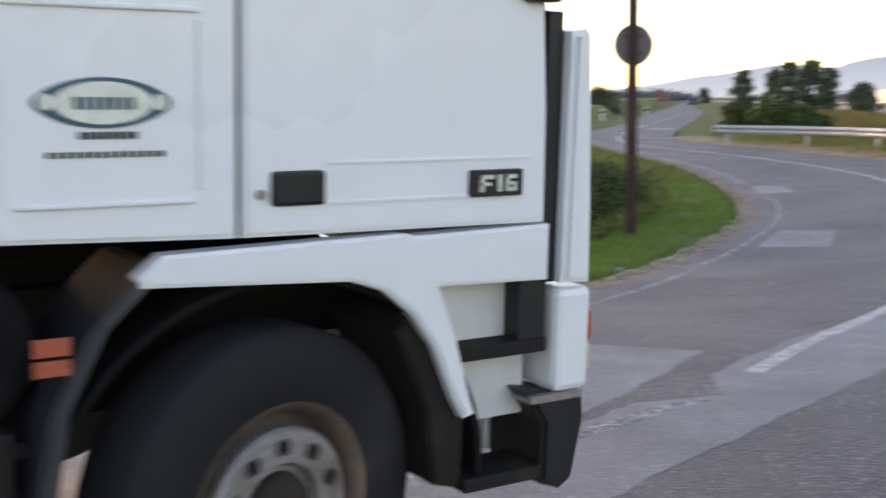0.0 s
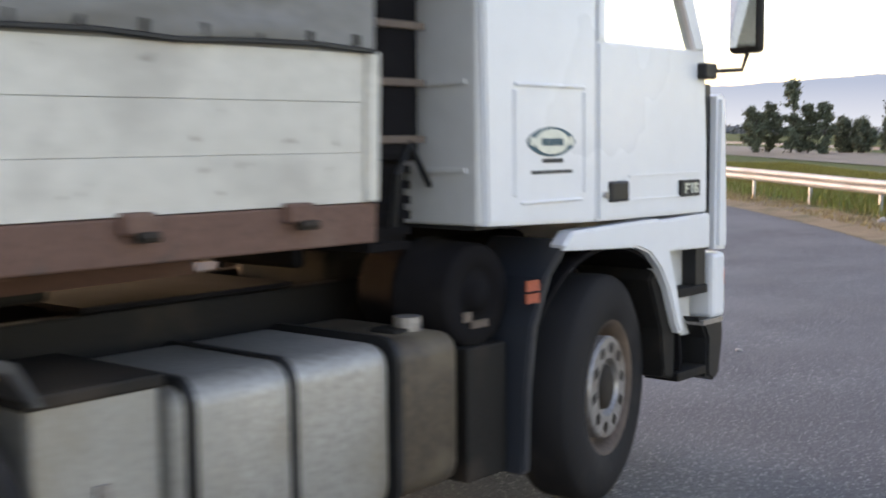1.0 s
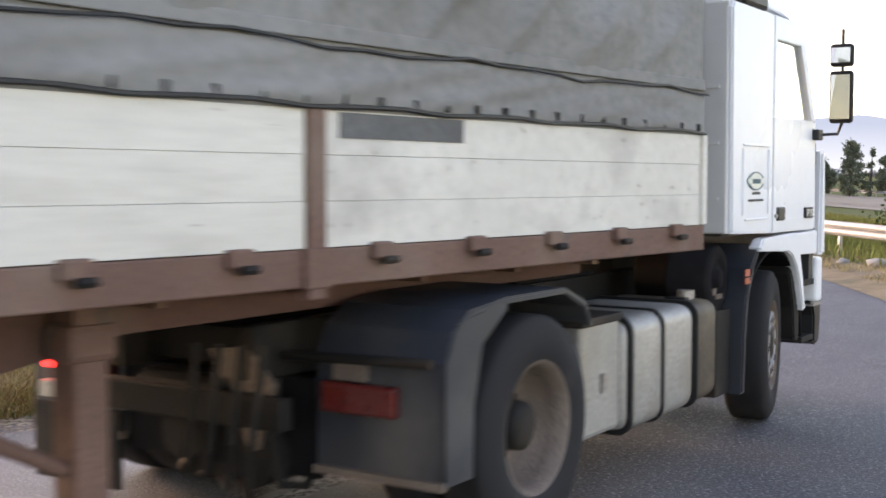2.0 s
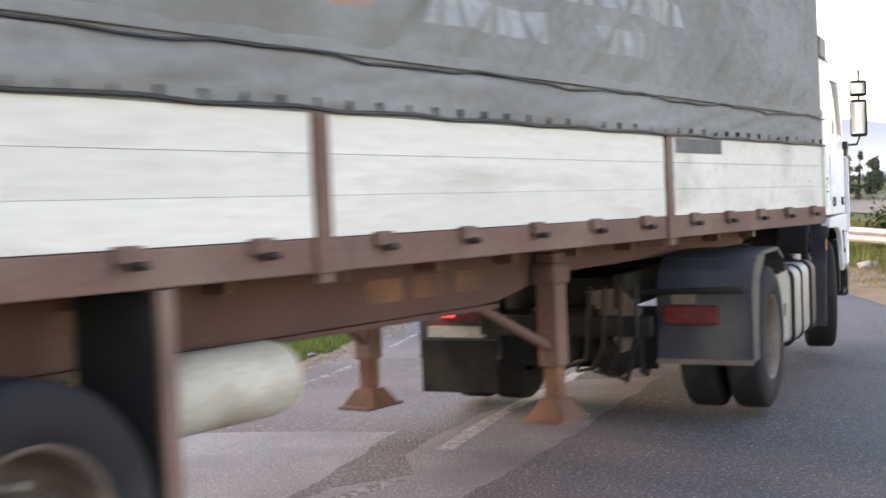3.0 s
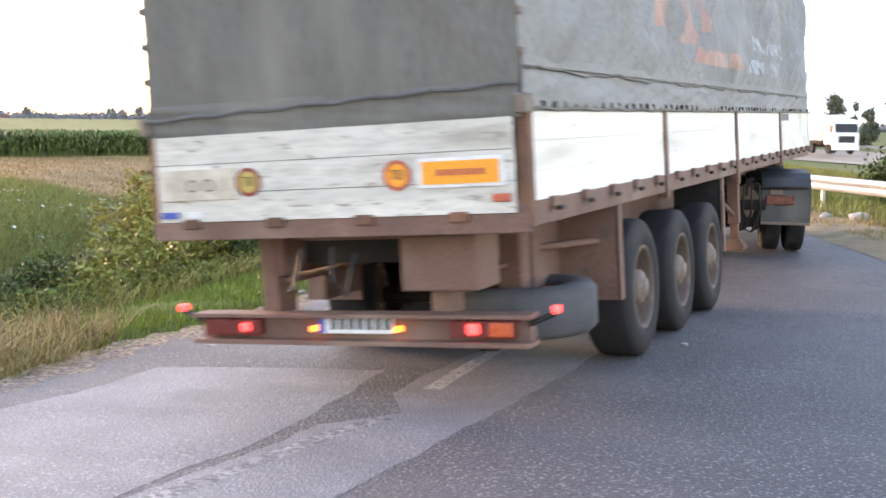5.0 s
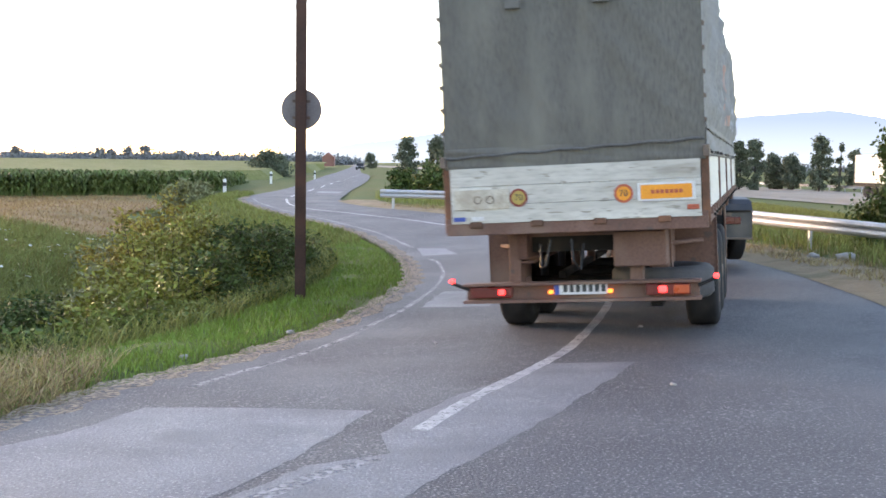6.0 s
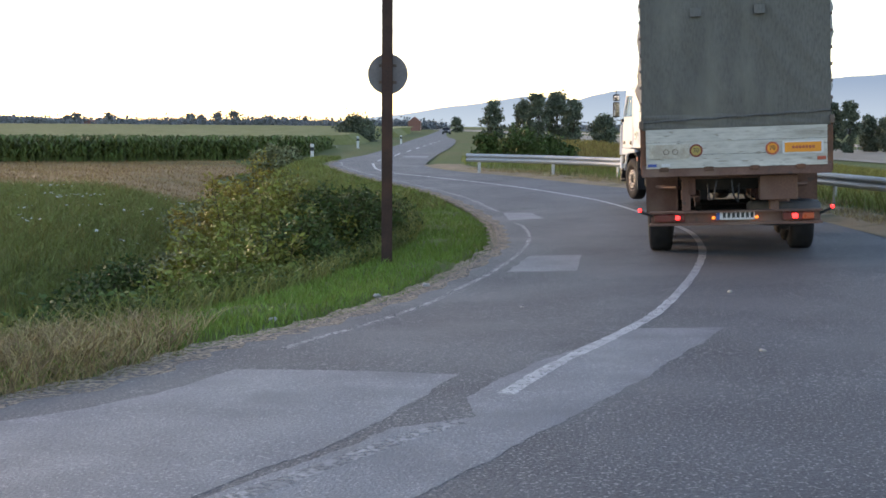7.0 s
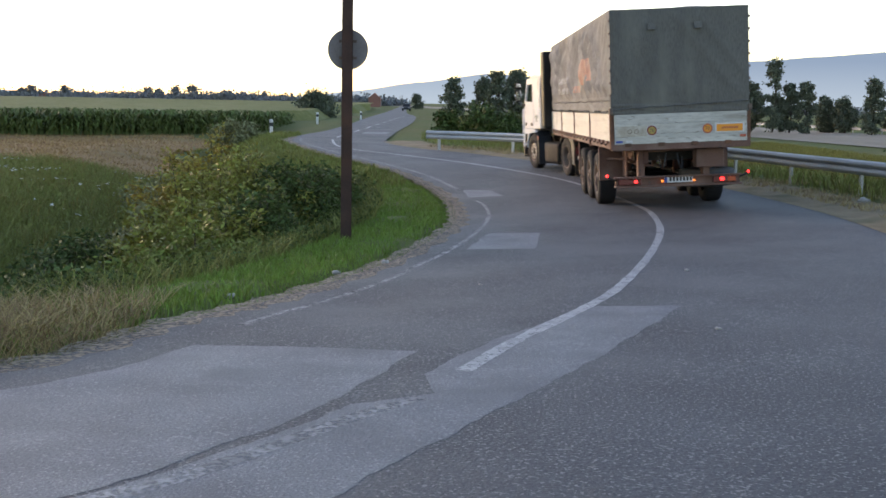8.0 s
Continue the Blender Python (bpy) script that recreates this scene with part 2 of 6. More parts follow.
PLATE_WHITE = material("white_plate", (0.7, 0.7, 0.7), None, 0.4, bump=0)
BLUE = material("blue_strip", (0.03, 0.08, 0.35), None, 0.4, bump=0)
WHITE_PAINT = material("white_paint", (0.75, 0.75, 0.73), None, 0.5, bump=0.05)
CAB_DARK = material("dark_cab_trim", (0.035, 0.035, 0.037), None, 0.7, bump=0.05)
GLASS = glass("window_glass")
MIRROR = material("mirror_glass", (0.85, 0.87, 0.88), (0.84, 0.86, 0.87), 0.03, 1.0, 5, 60, 0.0)
LEAF_DARK = material("dark_leaves", (0.05, 0.08, 0.022), (0.075, 0.105, 0.03), 0.7, 0, 0.8, 6, 0, island=0.4, spec=0.2)
LEAF = material("shrub_leaves", (0.105, 0.14, 0.026), (0.155, 0.175, 0.036), 0.65, 0, 0.9, 6, 0, island=0.4, spec=0.25)
# Brighter copy of the shrub leaves, the sunlit look painted into its colour.
LEAF_SHRUB = material("sunlit_shrub_leaves", (0.17, 0.185, 0.034), (0.225, 0.22, 0.048), 0.65, 0, 0.9, 6, 0, island=0.45, spec=0.25)
LEAF_YELLOW = material("yellowing_weeds", (0.24, 0.2, 0.04), (0.29, 0.22, 0.045), 0.7, 0, 0.9, 6, 0, island=0.35, spec=0.2)
LEAF_OLIVE = material("olive_shrub_leaves", (0.24, 0.245, 0.125), (0.18, 0.19, 0.09), 0.7, 0, 0.9, 6, 0, island=0.3, spec=0.2)
GRASS = material("verge_grass_blades", (0.125, 0.22, 0.028), (0.185, 0.27, 0.044), 0.6, 0, 0.5, 5, 0, island=0.35, spec=0.25)
GRASS_DIM = material("meadow_grass_blades", (0.15, 0.18, 0.042), (0.21, 0.22, 0.06), 0.7, 0, 0.3, 4, 0, island=0.35, spec=0.2)
GRASS_DRY = material("dry_grass_blades", (0.42, 0.31, 0.16), (0.32, 0.24, 0.12), 0.8, 0, 0.4, 4, 0, island=0.35, spec=0.15)
GRASS_RUST = material("rust_brown_stubble", (0.43, 0.26, 0.125), (0.31, 0.2, 0.09), 0.85, 0, 0.3, 3, 0, island=0.3, spec=0.1)
# Paler, greyer leaves with distance haze mixed into the colour.
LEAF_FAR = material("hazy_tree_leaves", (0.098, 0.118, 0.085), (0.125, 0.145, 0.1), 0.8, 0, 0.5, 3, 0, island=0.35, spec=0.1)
BOARD_TAIL = material("grimy_tailboard_paint", (0.56, 0.54, 0.49), (0.42, 0.4, 0.36), 0.65, 0, 1.6, 16, 0.12, 0.004, (0.24, 0.215, 0.18), 2.0, 0.42, obj=0.1, stretch=(1, 0.45, 2.4), grain=0.7, speck=(13, 0.66, (0.25, 0.225, 0.19)))
GRASS_STRAW = material("straw_tangle_blades", (0.42, 0.31, 0.16), (0.29, 0.215, 0.105), 0.8, 0, 0.8, 4, 0, island=0.4, spec=0.15)
GRASS_PASTURE = material("yellow_green_pasture", (0.19, 0.19, 0.05), (0.24, 0.205, 0.06), 0.8, 0, 0.12, 2, 0, island=0.25, spec=0.1)
GRASS_GOLD = material("golden_grass_blades", (0.27, 0.19, 0.06), (0.2, 0.16, 0.05), 0.8, 0, 0.3, 4, 0, island=0.3, spec=0.15)
CORN = material("maize_leaves", (0.075, 0.11, 0.03), (0.105, 0.135, 0.04), 0.65, 0, 0.2, 3, 0, island=0.35, spec=0.2)
CORN_TOP = material("maize_tassels", (0.215, 0.2, 0.075), (0.16, 0.17, 0.055), 0.85, 0, 0.4, 3, 0.6, 0.05, spec=0.1)
FLOWER = material("white_umbel_flowers", (0.6, 0.6, 0.52), None, 0.8, bump=0)
BARK = material("bark", (0.07, 0.055, 0.042), (0.05, 0.04, 0.032), 0.9, 0, 6, 40, 0.6)
# Blue-grey leaf colour: the haze over the distance is put into it.
FAR_LEAF = material("haze_grey_trees", (0.16, 0.175, 0.18), (0.19, 0.2, 0.205), 0.9, 0, 0.05, 0.6, 0, island=0.25, spec=0.05)
STONE = material("pale_stone", (0.42, 0.4, 0.37), (0.3, 0.29, 0.27), 0.85, 0, 12, 60, 0.4)
HOUSE_WALL = material("distant_brick", (0.3, 0.13, 0.1), (0.24, 0.12, 0.1), 0.9)


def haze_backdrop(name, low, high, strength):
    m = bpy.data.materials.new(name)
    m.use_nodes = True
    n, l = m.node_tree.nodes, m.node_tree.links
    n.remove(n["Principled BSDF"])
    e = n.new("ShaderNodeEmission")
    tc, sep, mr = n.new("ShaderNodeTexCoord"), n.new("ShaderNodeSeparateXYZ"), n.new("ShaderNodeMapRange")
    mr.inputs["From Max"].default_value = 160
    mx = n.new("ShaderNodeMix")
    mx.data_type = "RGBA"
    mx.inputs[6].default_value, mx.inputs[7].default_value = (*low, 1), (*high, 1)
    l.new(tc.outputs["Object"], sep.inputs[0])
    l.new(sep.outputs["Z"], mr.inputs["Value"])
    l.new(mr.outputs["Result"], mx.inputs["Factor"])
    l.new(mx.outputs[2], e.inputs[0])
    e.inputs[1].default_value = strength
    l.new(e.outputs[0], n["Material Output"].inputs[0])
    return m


# Aerial haze painted in: a glowing blue gradient, paler towards the foot.
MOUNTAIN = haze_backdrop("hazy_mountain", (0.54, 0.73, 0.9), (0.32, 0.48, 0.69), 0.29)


# ---- mesh helpers ----
def part(name, bm, mat, parent=None, label="", smooth=False):
    me = bpy.data.meshes.new(name)
    bm.to_mesh(me)
    bm.free()
    return hang(name, me, mat, parent, label, smooth)


def hang(name, me, mat, parent=None, label="", smooth=False):
    if mat and not me.materials:
        me.materials.append(mat)
    if smooth:
        me.shade_smooth()
    ob = new(name, me)
    ob.parent = parent
    if label:
        tagged(ob, label)
    return ob


def empty(name):
    ob = new(name)
    ob.empty_display_size = 0.3
    return ob


def box(bm, x0, x1, y0, y1, z0, z1, bevel=0.0, seg=2):
    r = bmesh.ops.create_cube(bm, size=1)
    vs = r["verts"]
    for v in vs:
        v.co = Vector(((x0 + x1) / 2 + v.co.x * (x1 - x0), (y0 + y1) / 2 + v.co.y * (y1 - y0), (z0 + z1) / 2 + v.co.z * (z1 - z0)))
    if bevel:
        es = list({e for v in vs for e in v.link_edges})
        bmesh.ops.bevel(bm, geom=es, offset=bevel, segments=seg, affect="EDGES", profile=0.5)
    return bm


def a_box(*a, **k):
    return box(bmesh.new(), *a, **k)


def extrude(bm, pts, y0, y1, bevel=0.0):
    """A plate whose outline is given in x and z, from y0 to y1."""
    lo = [bm.verts.new((x, y0, z)) for x, z in pts]
    f = bm.faces.new(lo)
    r = bmesh.ops.extrude_face_region(bm, geom=[f])
    vs = [v for v in r["geom"] if isinstance(v, bmesh.types.BMVert)]
    bmesh.ops.translate(bm, verts=vs, vec=(0, y1 - y0, 0))
    bmesh.ops.recalc_face_normals(bm, faces=bm.faces)
    if bevel:
        es = [e for e in bm.edges if abs(e.verts[0].co.y - e.verts[1].co.y) < 1e-5]
        bmesh.ops.bevel(bm, geom=es, offset=bevel, segments=2, affect="EDGES")
    return bm


def lathe(bm, prof, seg=40):
    """Turn a profile of (radius, y) about the y axis."""
    rings = [[bm.verts.new((r * math.sin(2 * math.pi * i / seg), y, r * math.cos(2 * math.pi * i / seg))) for i in range(seg)] for r, y in prof]
    for a, b in zip(rings, rings[1:]):
        for i in range(seg):
            j = (i + 1) % seg
            bm.faces.new((a[i], a[j], b[j], b[i]))
    bmesh.ops.recalc_face_normals(bm, faces=bm.faces)
    return bm


def rod(bm, p, q, r, seg=10, r2=None):
    p, q = Vector(p), Vector(q)
    d = q - p
    m = Matrix.Translation((p + q) / 2) @ d.to_track_quat("Z", "Y").to_matrix().to_4x4()
    bmesh.ops.create_cone(bm, cap_ends=True, segments=seg, radius1=r, radius2=r if r2 is None else r2, depth=d.length, matrix=m)
    return bm


def tube(bm, pts, r, seg=10):
    """One swept tube through the points."""
    p = [Vector(q) for q in pts]
    rings = []
    for i, q in enumerate(p):
        d = (p[min(i + 1, len(p) - 1)] - p[max(i - 1, 0)]).normalized()
        u = d.cross(Vector((0.31, 0.52, 0.79))).normalized()
        w = d.cross(u)
        rings.append([bm.verts.new(q + (u * math.cos(2 * math.pi * k / seg) + w * math.sin(2 * math.pi * k / seg)) * r) for k in range(seg)])
    for a, b in zip(rings, rings[1:]):
        for k in range(seg):
            bm.faces.new((a[k], a[(k + 1) % seg], b[(k + 1) % seg], b[k]))
    bm.faces.new(rings[0])
    bm.faces.new(rings[-1])
    bmesh.ops.recalc_face_normals(bm, faces=bm.faces)
    return bm


def sheet_mesh(name, verts, faces):
    me = bpy.data.meshes.new(name)
    me.from_pydata([tuple(v) for v in verts], [], faces)
    me.update()
    return me


# ---- the road's plan ----
LEFT = [(-40, -24), (-17, -4), (-10, 1.6), (-5.2, 4.9), (-2.85, 7.62), (-2.22, 9.66), (-1.54, 11.44), (-0.61, 15.39), (0.15, 20.29), (0.23, 23.24), (0.06, 26.83),
        (-0.7, 32.4), (-1.88, 37.6), (-3.22, 41.2), (-4.82, 45.2), (-6.54, 51.2), (-7.12, 54.8), (-7.3, 62.7), (-7.2, 82), (-9.16, 153), (-14.4, 348), (-49, 1500)]
RIGHT = [(-38, -40), (-13, -16), (-5, -7), (-0.5, -2), (1.5, 0.6), (3.2, 3.9), (4.3, 6.6), (5.4, 10.2), (6.2, 14), (6.6, 17), (6.9, 21),
         (6.8, 25.6), (6.3, 30.6), (5.4, 34.3), (3.47, 38.5), (1.3, 43.5), (-1.2, 48), (-2.6, 54.5), (-2.85, 68), (-3.7, 150), (-11, 345), (-43, 1500)]


def smooth_line(pts, n=6):
    p = [np.array(q, float) for q in pts]
    p = [2 * p[0] - p[1]] + p + [2 * p[-1] - p[-2]]
    out = []
    for i in range(1, len(p) - 2):
        for k in range(n):
            t = k / n
            out.append(0.5 * (2 * p[i] + (p[i + 1] - p[i - 1]) * t + (2 * p[i - 1] - 5 * p[i] + 4 * p[i + 1] - p[i + 2]) * t * t
                              + (3 * p[i] - p[i - 1] - 3 * p[i + 1] + p[i + 2]) * t ** 3))
    return np.array(out + [p[-2]])


LEFT_C, RIGHT_C = smooth_line(LEFT, 12), smooth_line(RIGHT, 12)


def to_line(xs, ys, line):
    """Distance of points from a line of points, and the side (positive: to its left)."""
    xs, ys = np.asarray(xs, float), np.asarray(ys, float)
    best, side = np.full(xs.shape, 1e9), np.zeros(xs.shape)
    for a, b in zip(line[:-1], line[1:]):
        d = b - a
        s = np.clip(((xs - a[0]) * d[0] + (ys - a[1]) * d[1]) / (d @ d), 0, 1)
        ex, ey = xs - a[0] - s * d[0], ys - a[1] - s * d[1]
        r = np.hypot(ex, ey)
        near = r < best
        best = np.where(near, r, best)
        side = np.where(near, np.sign(d[0] * ey - d[1] * ex), side)
    return best, side


def step(a, b, v):
    t = np.clip((np.asarray(v, float) - a) / (b - a), 0, 1)
    return t * t * (3 - 2 * t)


def road_dip(ys):
    """The road's slight fall along the bend."""
    return 0.03 * (1 - step(10, 20, ys)) * step(-6, 0, ys) - 0.09 * step(12, 26, ys) * (1 - step(36, 55, ys))


def road_z(xs, ys):
    """The road leans down towards its inner edge in the bend."""
    u, side = to_line(xs, ys, RIGHT_C)
    u = np.where(side > 0, u, 0)
    return -0.045 * np.clip(u - 0.5, 0, 6.0) * step(5, 16, ys) * (1 - step(36, 55, ys)) + road_dip(ys)


def ground_z(xs, ys):
    xs, ys = np.asarray(xs, float), np.asarray(ys, float)
    dl, sl = to_line(xs, ys, LEFT_C)
    dr, sr = to_line(xs, ys, RIGHT_C)
    out_l, out_r = sl > 0, sr < 0
    base = road_z(xs, ys) - 0.07
    near = 1 - step(55, 90, ys)
    plain = step(4.5, 10, dl) * near
    left = (base + 0.12 * step(0.1, 0.5, dl) - 1.25 * step(1.2, 3.9, dl) * near - 0.05) * (1 - plain) - 0.66 * plain
    right = 0.07 - 0.75 * step(2.9, 6.5, dr) * near - (1.2 - 0.7 * near) * step(13, 25, dr)
    right = np.where(dr < 0.3, -0.07 + 0.14 * step(0, 0.3, dr), right) + road_dip(ys) * (1 - step(2, 8, dr)) - 0.03
    z = np.where(out_l & ~out_r, left, np.where(out_r & ~out_l, right, base))
    far = step(220, 500, np.hypot(xs, ys))
    return z * (1 - far) - 0.35 * far


def strip(name, left, right, z0, mat, n=8, height=road_z):
    verts, faces = [], []
    for a, b in zip(left, right):
        for k in range(n + 1):
            verts.append(a + (b - a) * k / n)
    v = np.array(verts)
    z = height(v[:, 0], v[:, 1]) + z0
    m = n + 1
    for i in range(len(left) - 1):
        for k in range(n):
            faces.append((i * m + k, i * m + k + 1, (i + 1) * m + k + 1, (i + 1) * m + k))
    me = sheet_mesh(name, np.column_stack([v, z]), faces)
    ob = hang(name, me, mat, smooth=True)
    return ob


def band(name, pts, width, z0, mat, n=6, height=road_z, uneven=0.0):
    c = smooth_line(pts, n)
    d = np.gradient(c, axis=0)
    d /= np.linalg.norm(d, axis=1)[:, None]
    nrm = np.column_stack([-d[:, 1], d[:, 0]])
    w = width / 2 * (1 + uneven * (np.random.rand(len(c), 1) - 0.5))
    return strip(name, c + nrm * w, c - nrm * w, z0, mat, 2, height)


def on_road(xs, ys):
    """The height of the road's own surface."""
    xs, ys = np.asarray(xs, float), np.asarray(ys, float)
    out = np.array(road_z(xs, ys), float)
    for i, (x, y) in enumerate(zip(xs, ys)):
        hit, p, _, _ = ROAD.ray_cast((float(x), float(y), 2.0), (0, 0, -1))
        if hit:
            out[i] = p.z
    return out


def patch(name, pts, z0, mat, cell=0.12):
    """A thin repair with a slightly wandering cut edge, laid on the road."""
    bm, ring = bmesh.new(), []
    for (x1, y1), (x2, y2) in zip(pts, pts[1:] + pts[:1]):
        n = max(2, int(math.hypot(x2 - x1, y2 - y1) / 0.06))
        for k in range(n):
            x, y = x1 + (x2 - x1) * k / n, y1 + (y2 - y1) * k / n
            w = 0.03 * noise.noise((x * 2.3, y * 2.3, 4)) + 0.014 * noise.noise((x * 11, y * 11, 9))
            ring.append(bm.verts.new((x + w, y - w, 0)))
    bmesh.ops.triangle_fill(bm, use_beauty=True, use_dissolve=False, edges=[bm.edges.new((a, b)) for a, b in zip(ring, ring[1:] + ring[:1])])
    for axis in (0, 1):
        v = [q[axis] for q in pts]
        for k in range(1, int((max(v) - min(v)) / cell)):
            c, nrm = [0, 0, 0], [0, 0, 0]
            c[axis], nrm[axis] = min(v) + k * cell, 1
            bmesh.ops.bisect_plane(bm, geom=bm.verts[:] + bm.edges[:] + bm.faces[:], plane_co=c, plane_no=nrm)
    zs = on_road([v.co.x for v in bm.verts], [v.co.y for v in bm.verts])
    for v, z in zip(bm.verts, zs):
        v.co.z = z + z0
    bmesh.ops.recalc_face_normals(bm, faces=bm.faces)
    if sum(f.normal.z for f in bm.faces) < 0:
        bmesh.ops.reverse_faces(bm, faces=bm.faces)
    return part(name, bm, mat)


# ---- ground, road and markings ----
def axis_steps(lo, hi, fine_lo, fine_hi, fine):
    a = list(np.arange(fine_lo, fine_hi + 0.01, fine))
    s = fine
    while a[-1] < hi:
        s *= 1.25
        a.append(a[-1] + s)
    s = fine
    while a[0] > lo:
        s *= 1.25
        a.insert(0, a[0] - s)
    return np.array(a)


def build_ground():
    gx, gy = axis_steps(-4300, 4300, -16, 14, 0.35), axis_steps(-1500, 4400, -8, 48, 0.35)
    X, Y = np.meshgrid(gx, gy)
    Z = ground_z(X, Y)
    nx, ny = len(gx), len(gy)
    fine = (np.abs(X) < 30) & (Y < 60)
    Z += np.where(fine & (to_line(X, Y, LEFT_C)[1] > 0), 0.05 * np.sin(X * 1.9 + np.sin(Y * 1.3)) * np.sin(Y * 1.7), 0)
    faces = [(j * nx + i, j * nx + i + 1, (j + 1) * nx + i + 1, (j + 1) * nx + i) for j in range(ny - 1) for i in range(nx - 1)]
    me = sheet_mesh("ground", np.column_stack([X.ravel(), Y.ravel(), Z.ravel()]), faces)
    tagged(hang("ground", me, GROUND, smooth=True), "rough grassy plain falling into a roadside ditch", "ground", kind="structure")


build_ground()
ROAD = tagged(strip("road", LEFT_C, RIGHT_C, 0.0, ASPHALT, 26), "worn grey asphalt road in an S-bend", "road", kind="structure")
bpy.context.view_layer.update()
OUT_R = RIGHT_C + np.column_stack([np.gradient(RIGHT_C, axis=0)[:, 1], -np.gradient(RIGHT_C, axis=0)[:, 0]]) / np.linalg.norm(np.gradient(RIGHT_C, axis=0), axis=1)[:, None] * 1.5
tagged(strip("road_shoulder", (RIGHT_C - 0.15 * (OUT_R - RIGHT_C))[12:204], OUT_R[12:204], 0.012, GRAVEL, 6, lambda a, b: np.maximum(ground_z(a, b), road_z(a, b) - 0.005)),
       "dusty gravel shoulder with dry grass", "road shoulder", kind="structure")

_g = np.gradient(LEFT_C, axis=0)
OUT_L = LEFT_C + np.column_stack([-_g[:, 1], _g[:, 0]]) / np.linalg.norm(_g, axis=1)[:, None] * (0.16 + 0.05 * np.sin(np.arange(len(LEFT_C)) * 1.7))[:, None]
tagged(strip("road_edge_dirt", OUT_L[24:200], (LEFT_C - 1.3 * (OUT_L - LEFT_C))[24:200], 0.014, DUST, 4, lambda p, q: np.maximum(ground_z(p, q), road_z(p, q) - 0.011)),
       "strip of dust and gravel along the asphalt edge", "road edge", kind="structure")


def marking(name, ob_label, pts, width, z, mat, uneven=0.3):
    tagged(band(name, pts, width, z, mat, n=14, height=on_road, uneven=uneven), ob_label, "road marking", kind="structure")


marking("centre_line", "worn white centre line", [(0.15, 7.69), (0.59, 8.93), (1.34, 10.75), (1.85, 12.25), (2.68, 15.4), (3.36, 18.5), (3.74, 21.33), (3.82, 23.47), (3.6, 27.45),
        (3.06, 31.76), (1.91, 35.76), (0.25, 39.87), (-1.78, 43.53), (-3.4, 46.12), (-4.44, 49.28), (-5.15, 55.13)], 0.115, 0.0036, LINE_PAINT)
marking("centre_line_faded", "nearly worn away centre line", [(-6.0, 0.9), (-2.9, 3.65), (-1.42, 5.0), (-0.97, 5.59), (-0.7, 6.03), (-0.39, 6.53), (-0.11, 6.9)], 0.12, 0.0034, LINE_FADED, 0.25)
marking("edge_line", "worn white edge line", [(-1.64, 9.48), (-1.39, 10.34), (-1.16, 10.98), (-0.82, 12.15), (-0.53, 13.37), (-0.3, 14.65), (0.13, 16.7), (0.61, 19.71), (0.85, 22.47),
        (0.82, 24.89), (0.67, 25.94)], 0.075, 0.0026, LINE_FADED, 0.4)
marking("edge_line_far", "worn white edge line", [(0.33, 29.3), (-0.42, 33.88), (-1.54, 37.96), (-2.88, 41.83), (-4.3, 45.4), (-6.0, 51.2), (-6.7, 56)], 0.13, 0.005, LINE_FADED, 0.5)
for k in range(9):
    y0 = 58 + 11 * k
    marking("lane_dash", "short white lane dash", [(-5.2 - 0.002 * k * k, y0), (-5.25, y0 + 3), (-5.3, y0 + 6)], 0.14, 0.012, LINE_PAINT)
for k, (nm, z, mat, pts) in enumerate([
        ("asphalt_patch_wide", 0.0018, ASPHALT_PATCH, [(-1.81, 8.56), (-1.06, 8.52), (-0.18, 8.38), (-0.34, 7.79), (-0.49, 7.25), (-0.6, 6.8), (-0.85, 6.25), (-1.09, 5.77), (-1.5, 5.1), (-3.0, 3.5), (-5.4, 1.4), (-7.6, 1.9), (-4.6, 4.9), (-2.62, 6.9), (-2.11, 7.59)]),
        ("asphalt_patch_band", 0.0018, ASPHALT_PATCH, [(-0.11, 7.58), (0.37, 8.8), (1.34, 10.66), (2.18, 10.7), (0.85, 7.67), (0.25, 6.47), (-0.16, 5.64), (-0.42, 5.1), (-1.6, 3.6), (-2.6, 2.8), (-3.2, 3.2), (-1.45, 5.1), (-1.02, 5.72), (-0.76, 6.2), (-0.5, 6.7), (-0.02, 7.02)]),
        ("asphalt_patch_square", 0.0018, ASPHALT_PATCH, [(0.72, 18.88), (1.53, 18.75), (1.27, 16.41), (0.32, 16.57)]),
        ("asphalt_patch_small", 0.0018, ASPHALT_PATCH, [(0.45, 29.0), (1.12, 28.7), (1.34, 26.9), (0.54, 26.77)]),
        ("asphalt_patch_far", 0.0018, ASPHALT_PATCH, [(-4.6, 66), (-3.2, 66), (-3.2, 70), (-4.6, 70)])]):
    tagged(patch(nm, pts, z, mat), "paler grey asphalt repair set in the road", "road patch", kind="structure")


# ---- wheels ----
def tyre_mesh(name, r, w, mat):
    bm = bmesh.new()
    h = w / 2
    lathe(bm, [(r * 0.56, -h * 0.8), (r * 0.6, -h * 0.92), (r * 0.76, -h), (r * 0.9, -h * 0.94), (r * 0.975, -h * 0.8), (r * 0.994, -h * 0.68), (r, -h * 0.4),
               (r, h * 0.4), (r * 0.994, h * 0.68), (r * 0.975, h * 0.8), (r * 0.9, h * 0.94), (r * 0.76, h), (r * 0.6, h * 0.92), (r * 0.56, h * 0.8)], 56)
    me = bpy.data.meshes.new(name)
    bm.to_mesh(me)
    bm.free()
    me.materials.append(mat)
    me.shade_smooth()
    return me


def nuts(parent, r, y0, y1, rad, mat):
    for i in range(10):
        a = 2 * math.pi * i / 10
        part("wheel_nut", rod(bmesh.new(), (r * math.sin(a), y0, r * math.cos(a)), (r * math.sin(a), y1, r * math.cos(a)), rad, 6), mat, parent)


